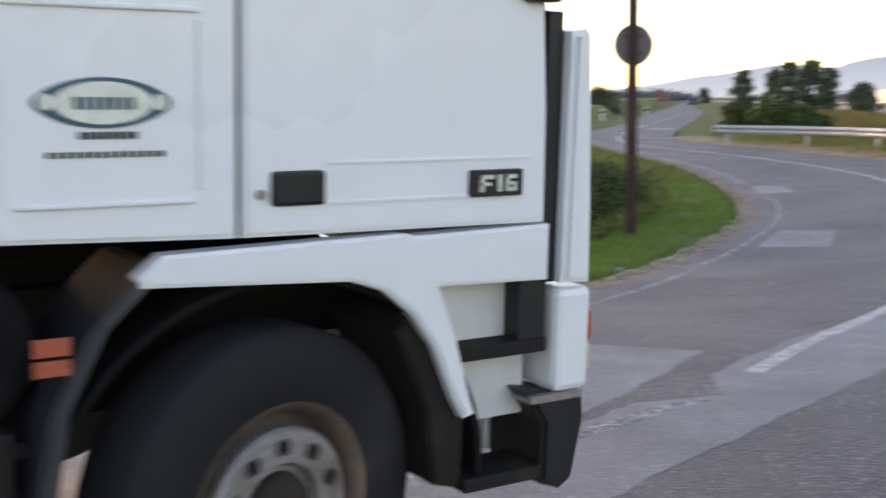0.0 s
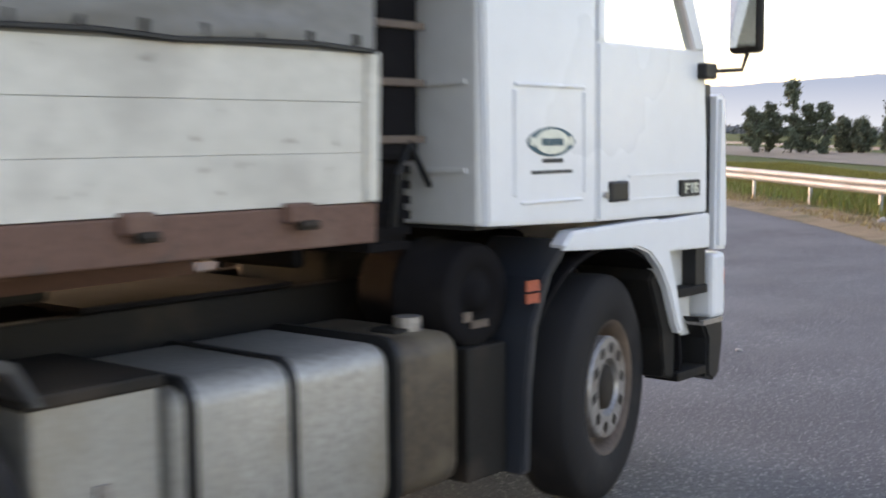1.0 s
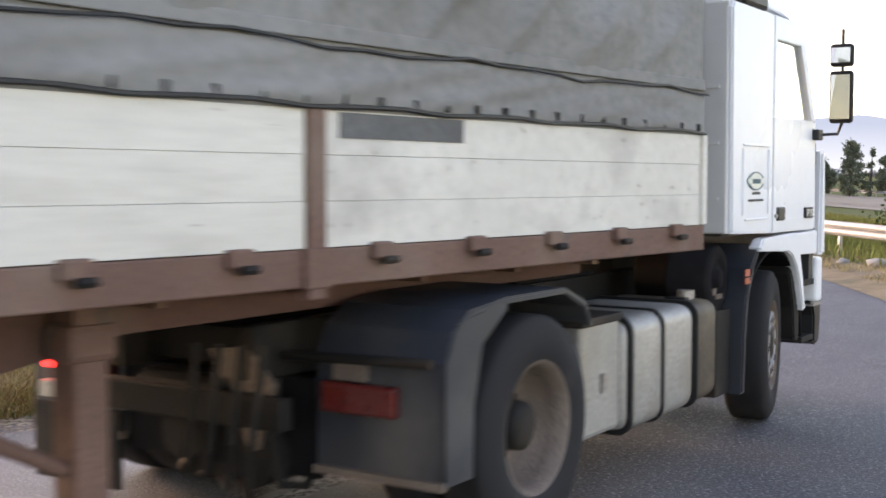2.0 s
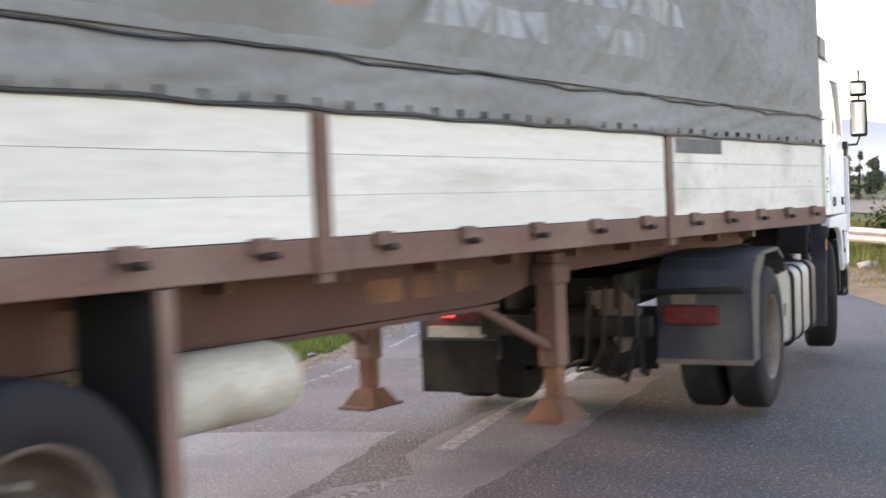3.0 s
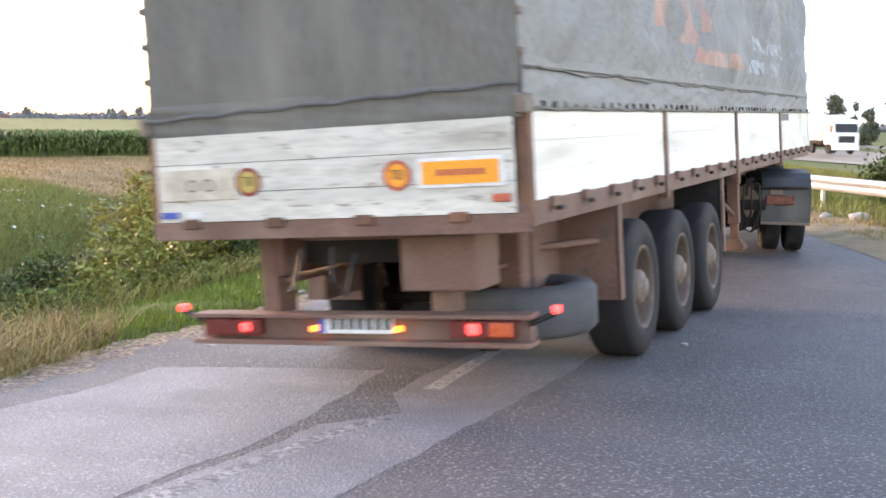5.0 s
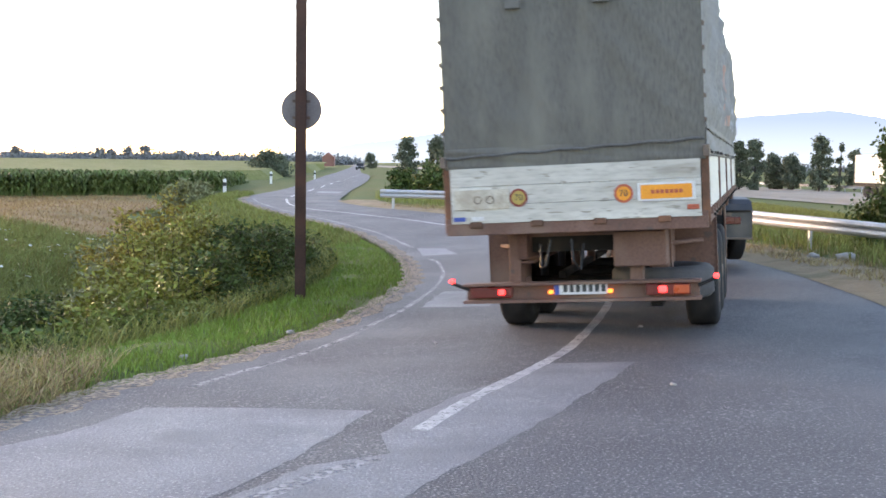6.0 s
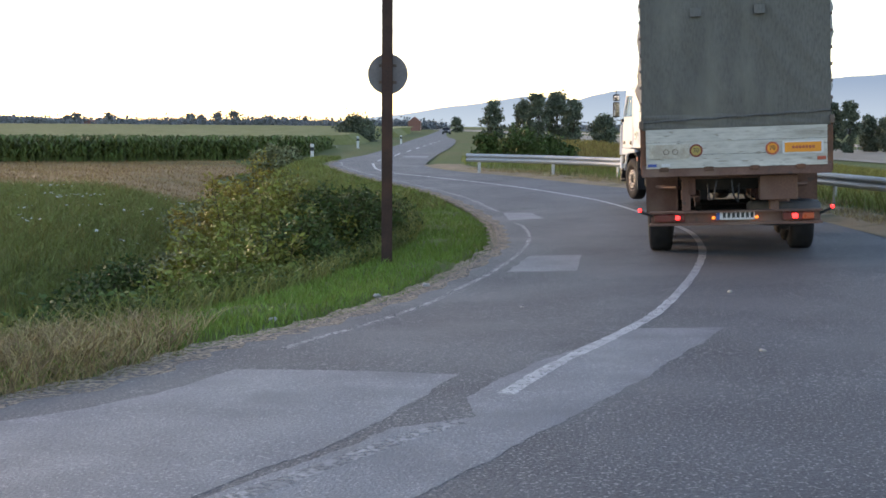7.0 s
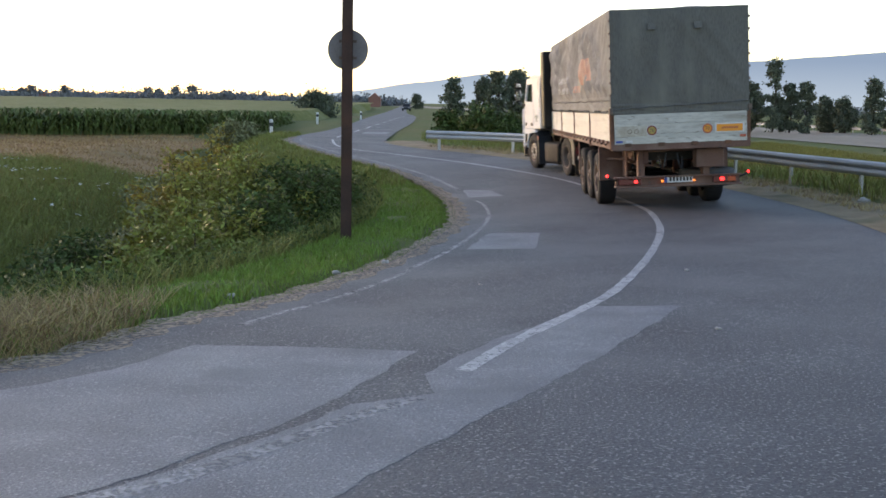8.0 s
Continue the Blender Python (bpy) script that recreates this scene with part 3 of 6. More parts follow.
def wheel(parent, x, yc, z, r, w, out, kind, side):
    """A wheel on its own axle origin. out: -1 where its outer face looks to the right side."""
    e = empty("wheel")
    e.parent, e.location = parent, (x, yc, z)
    hang("tyre", TYRES[(r, w)], None, e)
    s = out
    h = w / 2
    if kind == "front":
        part("rim", lathe(bmesh.new(), [(r * 0.6, s * h * 0.92), (r * 0.57, s * h * 0.88), (r * 0.52, s * h * 0.55), (r * 0.51, s * h * 0.2), (r * 0.47, s * h * 0.2), (r * 0.43, s * h * 0.75)]), RIM, e, smooth=True)
        part("wheel_disc", lathe(bmesh.new(), [(r * 0.45, s * h * 0.15), (r * 0.455, s * h * 0.8), (r * 0.44, s * h * 0.88), (r * 0.26, s * h * 0.88), (r * 0.23, s * h * 0.68), (r * 0.001, s * h * 0.66)]), RIM_BRIGHT, e, "bare steel bolt ring")
        for i in range(10):
            aa = 2 * math.pi * i / 10
            part("hand_hole", rod(bmesh.new(), (r * 0.35 * math.sin(aa), s * h * 0.8, r * 0.35 * math.cos(aa)), (r * 0.35 * math.sin(aa), s * h * 0.9, r * 0.35 * math.cos(aa)), r * 0.05, 10), GREASY, e)
        part("hub", lathe(bmesh.new(), [(r * 0.21, s * h * 0.62), (r * 0.19, s * h * 0.84), (r * 0.12, s * h * 0.92), (r * 0.07, s * h * 0.93), (0.001, s * h * 0.93)]), GREASY, e, smooth=True)
    elif kind == "drive":
        part("rim", lathe(bmesh.new(), [(r * 0.6, s * h * 0.92), (r * 0.56, s * h * 0.85), (r * 0.53, s * h * 0.3), (r * 0.5, -s * h * 0.6), (r * 0.25, -s * h * 0.75), (0.001, -s * h * 0.75)]), HUB, e, "dusty pale dished rim", smooth=True)
        part("hub", lathe(bmesh.new(), [(r * 0.24, -s * h * 0.7), (r * 0.22, s * h * 0.3), (r * 0.15, s * h * 0.45), (0.001, s * h * 0.46)], 24), GREASY, e, smooth=True)
        nuts(e, r * 0.33, -s * h * 0.75, -s * h * 0.5, r * 0.035, RIM)
    else:
        part("rim", lathe(bmesh.new(), [(r * 0.61, s * h * 0.93), (r * 0.58, s * h * 0.95), (r * 0.55, s * h * 0.8), (r * 0.53, s * h * 0.35), (r * 0.46, -s * h * 0.15), (r * 0.3, -s * h * 0.2), (0.001, -s * h * 0.2)]), RIM, e, smooth=True)
        part("hub", lathe(bmesh.new(), [(r * 0.27, -s * h * 0.2), (r * 0.25, s * h * 0.75), (r * 0.22, s * h * 0.86), (r * 0.14, s * h * 0.9), (r * 0.13, s * h * 1.02), (0.001, s * h * 1.02)], 28), HUB, e, smooth=True)
        nuts(e, r * 0.335, -s * h * 0.2, s * h * 0.1, r * 0.035, RIM_BRIGHT)
    return e


TYRES = {(0.52, 0.3): tyre_mesh("tyre", 0.52, 0.3, RUBBER_DARK), (0.52, 0.27): tyre_mesh("tyre", 0.52, 0.27, RUBBER), (0.52, 0.37): tyre_mesh("tyre", 0.52, 0.37, RUBBER)}
WHEELS = []


def add_wheel(*a):
    w = wheel(*a)
    WHEELS.append((w, Vector(w.location)))


def bars(bm, x0, x1, z0, z1, n, y0, y1, gap=0.25, rng=None):
    w = (x1 - x0) / n
    for i in range(n):
        g = w * gap
        box(bm, x0 + i * w + g / 2, x0 + (i + 1) * w - g / 2, y0, y1, z0, z1)
    return bm


# ---- the tractor unit: x ahead from the front axle, y from its right side, z up ----
def build_tractor():
    T = empty("truck_tractor")
    tagged(T, "white cabover truck tractor with dusty steel wheels", "truck")
    P = lambda n, bm, m, label="", smooth=False: part(n, bm, m, T, label, smooth)
    # chassis
    for y in (0.82, 1.62):
        P("chassis_rail", a_box(-4.45, 0.7, y, y + 0.08, 0.78, 1.02, bevel=0.01), GREASY)
    for x in (-4.3, -3.0, -1.9, -0.7, 0.5):
        P("crossmember", a_box(x, x + 0.1, 0.9, 1.62, 0.82, 0.98), GREASY)
    P("front_axle", rod(bmesh.new(), (0, 0.3, 0.5), (0, 2.2, 0.5), 0.06), GREASY)
    P("rear_axle", rod(bmesh.new(), (-3.43, 0.3, 0.52), (-3.43, 2.2, 0.52), 0.09), GREASY)
    bm = bmesh.new()
    bmesh.ops.create_uvsphere(bm, u_segments=20, v_segments=12, radius=0.24, matrix=Matrix.Translation((-3.43, 1.25, 0.54)))
    P("differential", bm, GREASY, smooth=True)
    P("engine_block", a_box(-0.9, 0.6, 0.92, 1.58, 0.55, 1.15, bevel=0.05), GREASY)
    P("catwalk_plate", a_box(-2.25, -1.25, 0.8, 1.72, 1.03, 1.05), DUCT_BLACK, "grimy walkway plate")
    bm = a_box(-3.25, -2.35, 0.85, 1.65, 1.08, 1.14, bevel=0.02)
    P("fifth_wheel", bm, GREASY, "greasy fifth-wheel coupling plate")
    # cab shell, right and left sides
    for s in (0, 1):
        f = (lambda a, b: (a, b)) if s == 0 else (lambda a, b: (2.5 - b, 2.5 - a))
        y0, y1 = f(0.0, 0.06)
        P("sleeper_side", extrude(bmesh.new(), [(-0.94, 1.29), (-0.155, 1.265), (-0.155, 2.74), (-0.94, 2.74), (-0.97, 2.7)], y0, y1, 0.012), CAB_WHITE)
        door = P("door", extrude(bmesh.new(), [(-0.14, 1.265), (0.875, 1.255), (0.87, 1.6), (0.84, 2.06), (-0.14, 2.06)], y0, y1, 0.012), CAB_WHITE)
        P("window_frame", extrude(bmesh.new(), [(-0.14, 2.06), (-0.08, 2.06), (-0.08, 2.58), (0.45, 2.58), (0.74, 2.06), (0.84, 2.06), (0.5, 2.74), (-0.14, 2.74)], y0, y1, 0.006), CAB_WHITE)
        ya, yb = f(0.025, 0.03)
        pane = P("door_window", extrude(bmesh.new(), [(-0.085, 2.05), (0.745, 2.05), (0.455, 2.585), (-0.085, 2.585)], ya, yb), GLASS)
        pane.visible_shadow = False
        P("door_seam", a_box(-0.16, -0.135, *f(0.02, 0.05), 1.27, 2.73), BLACK)
        # pressed panel on the sleeper and creases on the door
        ya, yb = f(-0.012, 0.02)
        for x0, x1, z0, z1 in ((-0.76, -0.26, 1.845, 1.86), (-0.72, -0.28, 1.365, 1.378), (-0.77, -0.755, 1.4, 1.83), (-0.265, -0.25, 1.4, 1.83)):
            P("panel_ridge", a_box(x0, x1, ya, yb, z0, z1, bevel=0.005), CAB_WHITE)
        ya, yb = f(-0.006, 0.02)
        for z in (1.455, 1.345):
            part("door_crease", a_box(0.11, 0.8, ya, yb, z, z + 0.008), CAB_WHITE, door)
        ya, yb = f(-0.016, 0.03)
        part("handle_recess", a_box(-0.06, 0.1, ya, yb, 1.345, 1.44, bevel=0.012), BLACK, door, "black recessed door handle")
        part("lock", rod(bmesh.new(), (-0.09, ya, 1.38), (-0.09, yb, 1.38), 0.014), RIM_BRIGHT, door)
        badge = part("badge", a_box(0.58, 0.77, ya, yb, 1.345, 1.425, bevel=0.004), BLACK, door, "small black model badge")
        ya2, yb2 = f(-0.02, -0.014)
        bm = bmesh.new()
        for x0, x1, z0, z1 in ((0.61, 0.625, 1.36, 1.41), (0.61, 0.66, 1.398, 1.41), (0.61, 0.65, 1.378, 1.388), (0.675, 0.69, 1.36, 1.41), (0.705, 0.717, 1.36, 1.41), (0.705, 0.745, 1.398, 1.41), (0.705, 0.745, 1.36, 1.37), (0.733, 0.745, 1.36, 1.388), (0.705, 0.745, 1.38, 1.388)):
            box(bm, x0, x1, ya2, yb2, z0, z1)
        part("badge_bars", bm, PRINT_PALE, badge)
        # company print on the sleeper: an oval emblem over two plain lines
        ya, yb = f(-0.004, 0.004)
        bm = bmesh.new()
        n = 28
        for sc, yy in ((1.0, ya),):
            outer = [(-0.505 + 0.155 * sc * math.cos(a) * (1 + 0.12 * abs(math.cos(a)) ** 6), 1.62 + 0.062 * sc * math.sin(a)) for a in [2 * math.pi * i / n for i in range(n)]]
            extrude(bm, outer, ya, yb)
        emblem = P("emblem", bm, PRINT_TEAL, "teal and silver oval company emblem")
        bm = bmesh.new()
        ya2, yb2 = f(-0.007, -0.003)
        extrude(bm, [(-0.505 + 0.122 * math.cos(a), 1.62 + 0.052 * math.sin(a)) for a in [2 * math.pi * i / n for i in range(n)]], ya2, yb2)
        part("emblem_field", bm, PRINT_PALE, emblem)
        for xx in (-0.645, -0.365):
            part("emblem_end", extrude(bmesh.new(), [(xx + 0.018 * math.cos(a), 1.622 + 0.02 * math.sin(a)) for a in [2 * math.pi * i / n for i in range(n)]], ya2, yb2), PRINT_PALE, emblem)
        ya3, yb3 = f(-0.010, -0.006)
        part("emblem_bar", bars(bmesh.new(), -0.585, -0.425, 1.604, 1.634, 7, ya3, yb3, 0.3), PRINT_TEAL, emblem)
        bm = bmesh.new()
        bars(bm, -0.57, -0.42, 1.532, 1.55, 8, ya, yb)
        bars(bm, -0.65, -0.35, 1.487, 1.502, 14, ya, yb, 0.35)
        tagged(part("caption_print", bm, PRINT_DARK, emblem), kind="stuff")
        # wheel arch
        ya, yb = f(-0.015, 0.07)
        P("wheel_arch", extrude(bmesh.new(), [(-0.36, 1.235), (0.36, 1.25), (0.39, 1.24), (0.885, 1.25), (0.885, 1.075), (0.48, 1.085), (0.545, 0.92), (0.6, 0.73), (0.62, 0.68), (0.58, 0.67), (0.545, 0.73),
                                           (0.47, 0.9), (0.39, 1.01), (0.29, 1.09), (0.18, 1.125), (-0.42, 1.155), (-0.43, 1.18)], ya, yb, 0.01), CAB_WHITE)
        bm = bmesh.new()
        arc = [(0.66 * math.cos(a), 0.5 + 0.63 * math.sin(a)) for a in [radians(-5 + 7.5 * i) for i in range(25)]]
        outer = [(x * 1.03, 0.5 + (z - 0.5) * 1.03) for x, z in arc]
        ya, yb = f(0.03, 0.5)
        extrude(bm, arc + outer[::-1], ya, yb)
        P("arch_liner", bm, DUCT_BLACK)
        P("arch_flap", extrude(bmesh.new(), [(0.4, 1.0), (0.5, 0.88), (0.58, 0.7), (0.61, 0.66), (0.605, 0.43), (0.5, 0.46), (0.47, 0.7), (0.36, 0.95)], *f(0.03, 0.46), 0.01), GREASY)
        ya, yb = f(0.0, 0.42)
        bm = bmesh.new()
        pts = [(-0.34, 1.2), (-0.5, 1.05), (-0.6, 0.85), (-0.64, 0.6), (-0.66, 0.24)]
        extrude(bm, pts + [(x - 0.05, z) for x, z in pts[::-1]], ya, yb, 0.012)
        mg = P("front_mudflap", bm, MUDGUARD)
        ya, yb = f(-0.006, 0.002)
        bm = bmesh.new()
        box(bm, -0.69, -0.6, ya, yb, 1.005, 1.05)
        box(bm, -0.69, -0.6, ya, yb, 0.955, 0.995)
        part("warning_sticker", bm, ORANGE_RED, mg, "orange-red warning sticker")
        # steps, bumper end, corner lamp and air deflector
        ya, yb = f(0.1, 0.16)
        P("step_back", extrude(bmesh.new(), [(0.5, 1.07), (0.88, 1.07), (0.88, 0.62), (0.56, 0.62)], ya, yb), CAB_GREY)
        for z in (0.84, 0.42):
            ya, yb = f(0.005, 0.2)
            P("step_tread", a_box(0.55 if z > 0.6 else 0.6, 0.9, ya, yb, z, z + 0.045, bevel=0.006), GREASY)
        ya, yb = f(0.02, 0.14)
        P("step_pillar", a_box(0.8, 0.9, ya, yb, 0.88, 1.075), BLACK)
        P("deflector_gap", a_box(0.88, 0.935, ya, yb, 1.06, 1.9), BLACK)
        ya, yb = f(-0.03, 0.1)
        P("air_deflector", extrude(bmesh.new(), [(0.935, 1.06), (1.05, 1.055), (1.045, 1.3), (1.02, 1.83), (1.0, 1.85), (0.945, 1.84)], ya, yb, 0.02), CAB_WHITE)
        lamp = P("corner_lamp", a_box(0.93, 1.07, *f(-0.01, 0.2), 0.7, 1.04, bevel=0.025), CAB_WHITE, "white corner lamp housing")
        part("indicator", a_box(1.03, 1.085, *f(0.0, 0.16), 0.86, 0.96, bevel=0.01), ORANGE_LENS, lamp, "orange indicator lens")
        part("side_lens", a_box(1.03, 1.08, *f(0.0, 0.16), 0.76, 0.85, bevel=0.008), CREAM, lamp)
        b = P("bumper_end", extrude(bmesh.new(), [(0.82, 0.72), (1.06, 0.68), (1.07, 0.6), (1.03, 0.4), (0.98, 0.37), (0.9, 0.4), (0.9, 0.6)], *f(0.0, 0.3), 0.015), BLACK)
        part("bumper_trim", a_box(0.84, 1.05, *f(-0.006, 0.1), 0.675, 0.7), RIM_BRIGHT, b)
        # mirrors
        m = P("mirror_arm", tube(bmesh.new(), [(0.84, f(0.0, 0)[0], 1.96), (1.0, -0.12 if s == 0 else 2.62, 1.97), (1.0, -0.15 if s == 0 else 2.65, 2.05), (1.0, -0.15 if s == 0 else 2.65, 2.75)], 0.012), BLACK)
        part("mirror_base", a_box(0.76, 0.88, *f(-0.05, 0.02), 1.92, 2.0, bevel=0.012), BLACK, m)
        for z0, z1 in ((2.05, 2.44), (2.47, 2.64)):
            hd = part("mirror_head", a_box(0.96, 1.04, *f(-0.23, -0.06), z0, z1, bevel=0.025), GREASY, m)
            part("mirror_glass", a_box(0.952, 0.961, *f(-0.215, -0.075), z0 + 0.03, z1 - 0.03), MIRROR, hd)
    # rear wall, roof, front
    P("cab_rear_wall", a_box(-0.97, -0.92, 0.03, 2.47, 1.29, 2.74, bevel=0.012), CAB_GREY, "grey rear wall of the cab")
    for z in (1.5, 1.85, 2.2):
        P("rear_wall_rib", a_box(-0.985, -0.965, 0.08, 2.4, z, z + 0.02), CAB_GREY)
    bm = extrude(bmesh.new(), [(-0.96, 2.72), (0.52, 2.72), (0.3, 2.8), (-0.1, 2.86), (-0.96, 2.86)], 0.03, 2.47, 0.05)
    P("roof", bm, CAB_WHITE, smooth=False)
    front = P("front_panel", extrude(bmesh.new(), [(0.87, 1.05), (0.98, 1.05), (0.98, 1.7), (0.9, 1.95), (0.86, 1.95)], 0.06, 2.44, 0.02), CAB_WHITE)
    part("grille", a_box(0.97, 1.0, 0.4, 2.1, 1.1, 1.55), BLACK, front)
    ws = P("windscreen", extrude(bmesh.new(), [(0.88, 1.94), (0.89, 1.94), (0.53, 2.74), (0.52, 2.74)], 0.08, 2.42), GLASS)
    ws.visible_shadow = False
    P("front_bumper", a_box(0.88, 1.06, 0.3, 2.2, 0.42, 0.98, bevel=0.04), CAB_WHITE)
    P("cab_floor", a_box(-0.92, 0.9, 0.08, 2.42, 1.27, 1.33), CAB_DARK)
    P("dashboard", a_box(0.5, 0.85, 0.1, 2.4, 1.33, 1.95, bevel=0.05), CAB_DARK)
    for y in (0.35, 1.6):
        seat = P("seat", a_box(-0.3, 0.2, y, y + 0.5, 1.33, 1.6, bevel=0.05), CAB_DARK)
        part("seat_back", a_box(-0.42, -0.28, y, y + 0.5, 1.6, 2.2, bevel=0.05), CAB_DARK, seat)
    # air intake behind the cab
    bm = bmesh.new()
    box(bm, -1.3, -1.06, 0.24, 0.62, 1.55, 2.7, bevel=0.03)
    P("intake_duct", bm, DUCT_BLACK)
    for z in (1.62, 1.84, 2.06, 2.28, 2.5):
        P("duct_clamp", a_box(-1.318, -1.045, 0.222, 0.635, z, z + 0.03, bevel=0.005), HUB)
    for i in range(12):
        z = 1.2 + i * 0.03
        P("bellows_ring", a_box(-1.31 + (i % 2) * 0.018, -1.07 - (i % 2) * 0.018, 0.29 + (i % 2) * 0.018, 0.63 - (i % 2) * 0.018, z, z + 0.032), DUCT_BLACK)
    ib = P("intake_box", a_box(-0.74, -0.28, 0.0, 0.42, 2.74, 2.96, bevel=0.03), BLACK, "black air intake box")
    for k in range(4):
        part("louvre", a_box(-0.27, -0.262, 0.04, 0.38, 2.775 + k * 0.045, 2.795 + k * 0.045), RIM, ib)
    P("exhaust_pipe", a_box(-1.36, -1.02, 2.1, 2.5, 1.3, 3.5, bevel=0.05), BLACK, "tall black exhaust behind the cab")
    can = P("air_filter", lathe(bmesh.new(), [(0.001, 0.1), (0.06, 0.1), (0.065, 0.13), (0.12, 0.13), (0.13, 0.115), (0.2, 0.12), (0.215, 0.14), (0.22, 0.35), (0.235, 0.36), (0.235, 0.39), (0.22, 0.4), (0.22, 0.58), (0.18, 0.62), (0.001, 0.62)]), DUCT_BLACK, "black round air filter housing", True)
    can.location = (-0.86, 0.0, 1.0)
    part("filter_label", a_box(-0.1, -0.05, 0.11, 0.119, -0.1, -0.06), HUB, can)
    part("filter_print_bars", bars(bmesh.new(), -0.05, 0.06, -0.13, -0.1, 7, 0.108, 0.119), HUB, can)
    P("filter_bracket", a_box(-0.95, -0.68, 0.12, 0.3, 0.72, 0.76), GREASY)
    # Added dark panel: fills the gap behind the cab and blocks sun through it.
    P("hose_board", a_box(-1.36, -1.3, 0.66, 1.9, 1.12, 2.55, bevel=0.02), DUCT_BLACK, "added dark panel filling the gap behind the cab")
    for k, col in enumerate((GREASY, ORANGE_RED, YELLOW)):
        P("coiled_hose", tube(bmesh.new(), [(-1.42 - 0.05 * math.sin(i * 0.9), 0.8 + k * 0.35 + 0.05 * math.cos(i * 0.9), 2.2 - i * 0.035) for i in range(30)], 0.012, 6), BLACK if k else col)
    P("hose", tube(bmesh.new(), [(-1.0, 0.75, 1.6), (-1.1, 0.85, 1.9), (-1.3, 0.85, 1.75), (-1.5, 0.95, 1.35), (-1.7, 1.1, 1.2)], 0.018), BLACK)
    P("hose", tube(bmesh.new(), [(-1.0, 0.25, 1.45), (-1.15, 0.22, 1.62), (-1.22, 0.22, 1.5), (-1.22, 0.25, 1.3)], 0.014), BLACK)
    # fuel tank
    tank = P("fuel_tank", a_box(-2.44, -1.45, 0.03, 0.72, 0.28, 0.9, bevel=0.09, seg=4), TANK, "dull aluminium fuel tank", True)
    part("tank_end", a_box(-1.47, -1.05, 0.035, 0.715, 0.285, 0.895, bevel=0.085, seg=4), TANK_DIRTY, tank, "oily brown tank end", True)
    for x in (-2.4, -1.98, -1.46):
        loop = []
        for cy, cz, a0 in ((0.64, 0.82, 0), (0.11, 0.82, 90), (0.11, 0.36, 180), (0.64, 0.36, 270)):
            loop += [(cy + 0.092 * math.cos(radians(a0 + 15 * k)), cz + 0.092 * math.sin(radians(a0 + 15 * k))) for k in range(7)]
        bm = extrude(bmesh.new(), loop, 0, 0.028)
        for v in bm.verts:
            v.co = Vector((x + v.co.y, v.co.x, v.co.z))
        bmesh.ops.recalc_face_normals(bm, faces=bm.faces)
        part("strap", bm, BLACK, tank)
    part("filler_cap", rod(bmesh.new(), (-1.2, 0.2, 0.88), (-1.2, 0.2, 0.95), 0.055, 16), RIM_BRIGHT, tank)
    part("filler_neck", a_box(-1.32, -1.2, 0.16, 0.3, 0.87, 0.91, bevel=0.01), GREASY, tank)
    bx = P("battery_box", a_box(-2.92, -2.48, 0.05, 0.6, 0.33, 0.93, bevel=0.03), TANK, "grey battery box")
    part("battery_lid", a_box(-2.94, -2.47, 0.04, 0.62, 0.9, 0.945, bevel=0.01), GREASY, bx)
    part("latch", a_box(-2.72, -2.68, 0.035, 0.05, 0.55, 0.65), RIM_BRIGHT, bx)
    lt = P("left_tank", a_box(-2.5, -1.1, 1.78, 2.45, 0.3, 0.9, bevel=0.09, seg=3), GREASY, "", True)
    P("side_plate", a_box(-0.98, -0.72, 0.08, 0.5, 0.25, 0.8, bevel=0.01), GREASY)
    # drive axle mudguards and rear lamps
    for s in (0, 1):
        f = (lambda a, b: (a, b)) if s == 0 else (lambda a, b: (2.5 - b, 2.5 - a))
        pts = [(-4.24, 0.4), (-4.24, 0.9), (-4.18, 1.02), (-4.05, 1.1), (-3.75, 1.13), (-3.2, 1.13), (-2.98, 1.05), (-2.9, 0.92)]
        inner = [(-2.93, 0.92), (-3.0, 1.02), (-3.2, 1.1), (-3.75, 1.1), (-4.03, 1.07), (-4.14, 1.0), (-4.2, 0.9), (-4.2, 0.4)]
        mg = P("rear_mudguard", extrude(bmesh.new(), pts + inner, *f(0.0, 0.66), 0.008), MUDGUARD)
        part("mudguard_rim", a_box(-4.262, -4.235, *f(0.0, 0.66), 0.385, 0.42), HUB, mg)
        part("mudguard_bar", rod(bmesh.new(), (-4.27, f(0.05, 0)[0] if s == 0 else 2.45, 0.9), (-4.27, f(0.8, 0)[0] if s == 0 else 1.7, 0.88), 0.022), GREASY, mg)
        part("side_wall", extrude(bmesh.new(), [(-4.24, 0.4), (-4.24, 0.9), (-4.14, 1.05), (-3.75, 1.12), (-3.75, 1.08), (-3.95, 0.95), (-4.02, 0.7), (-4.03, 0.4)], *f(0.0, 0.02)), MUDGUARD, mg)
        lamp = part("tail_lamp", a_box(-4.29, -4.24, *f(0.22, 0.6), 0.66, 0.79, bevel=0.012), RED_LENS, mg, "dull red tail lamp")
        part("indicator", a_box(-4.296, -4.245, *f(0.22, 0.34), 0.665, 0.785, bevel=0.01), RED_LENS, lamp)
        part("lamp_bracket", a_box(-4.275, -4.24, *f(0.38, 0.54), 0.8, 0.88), HUB, mg)
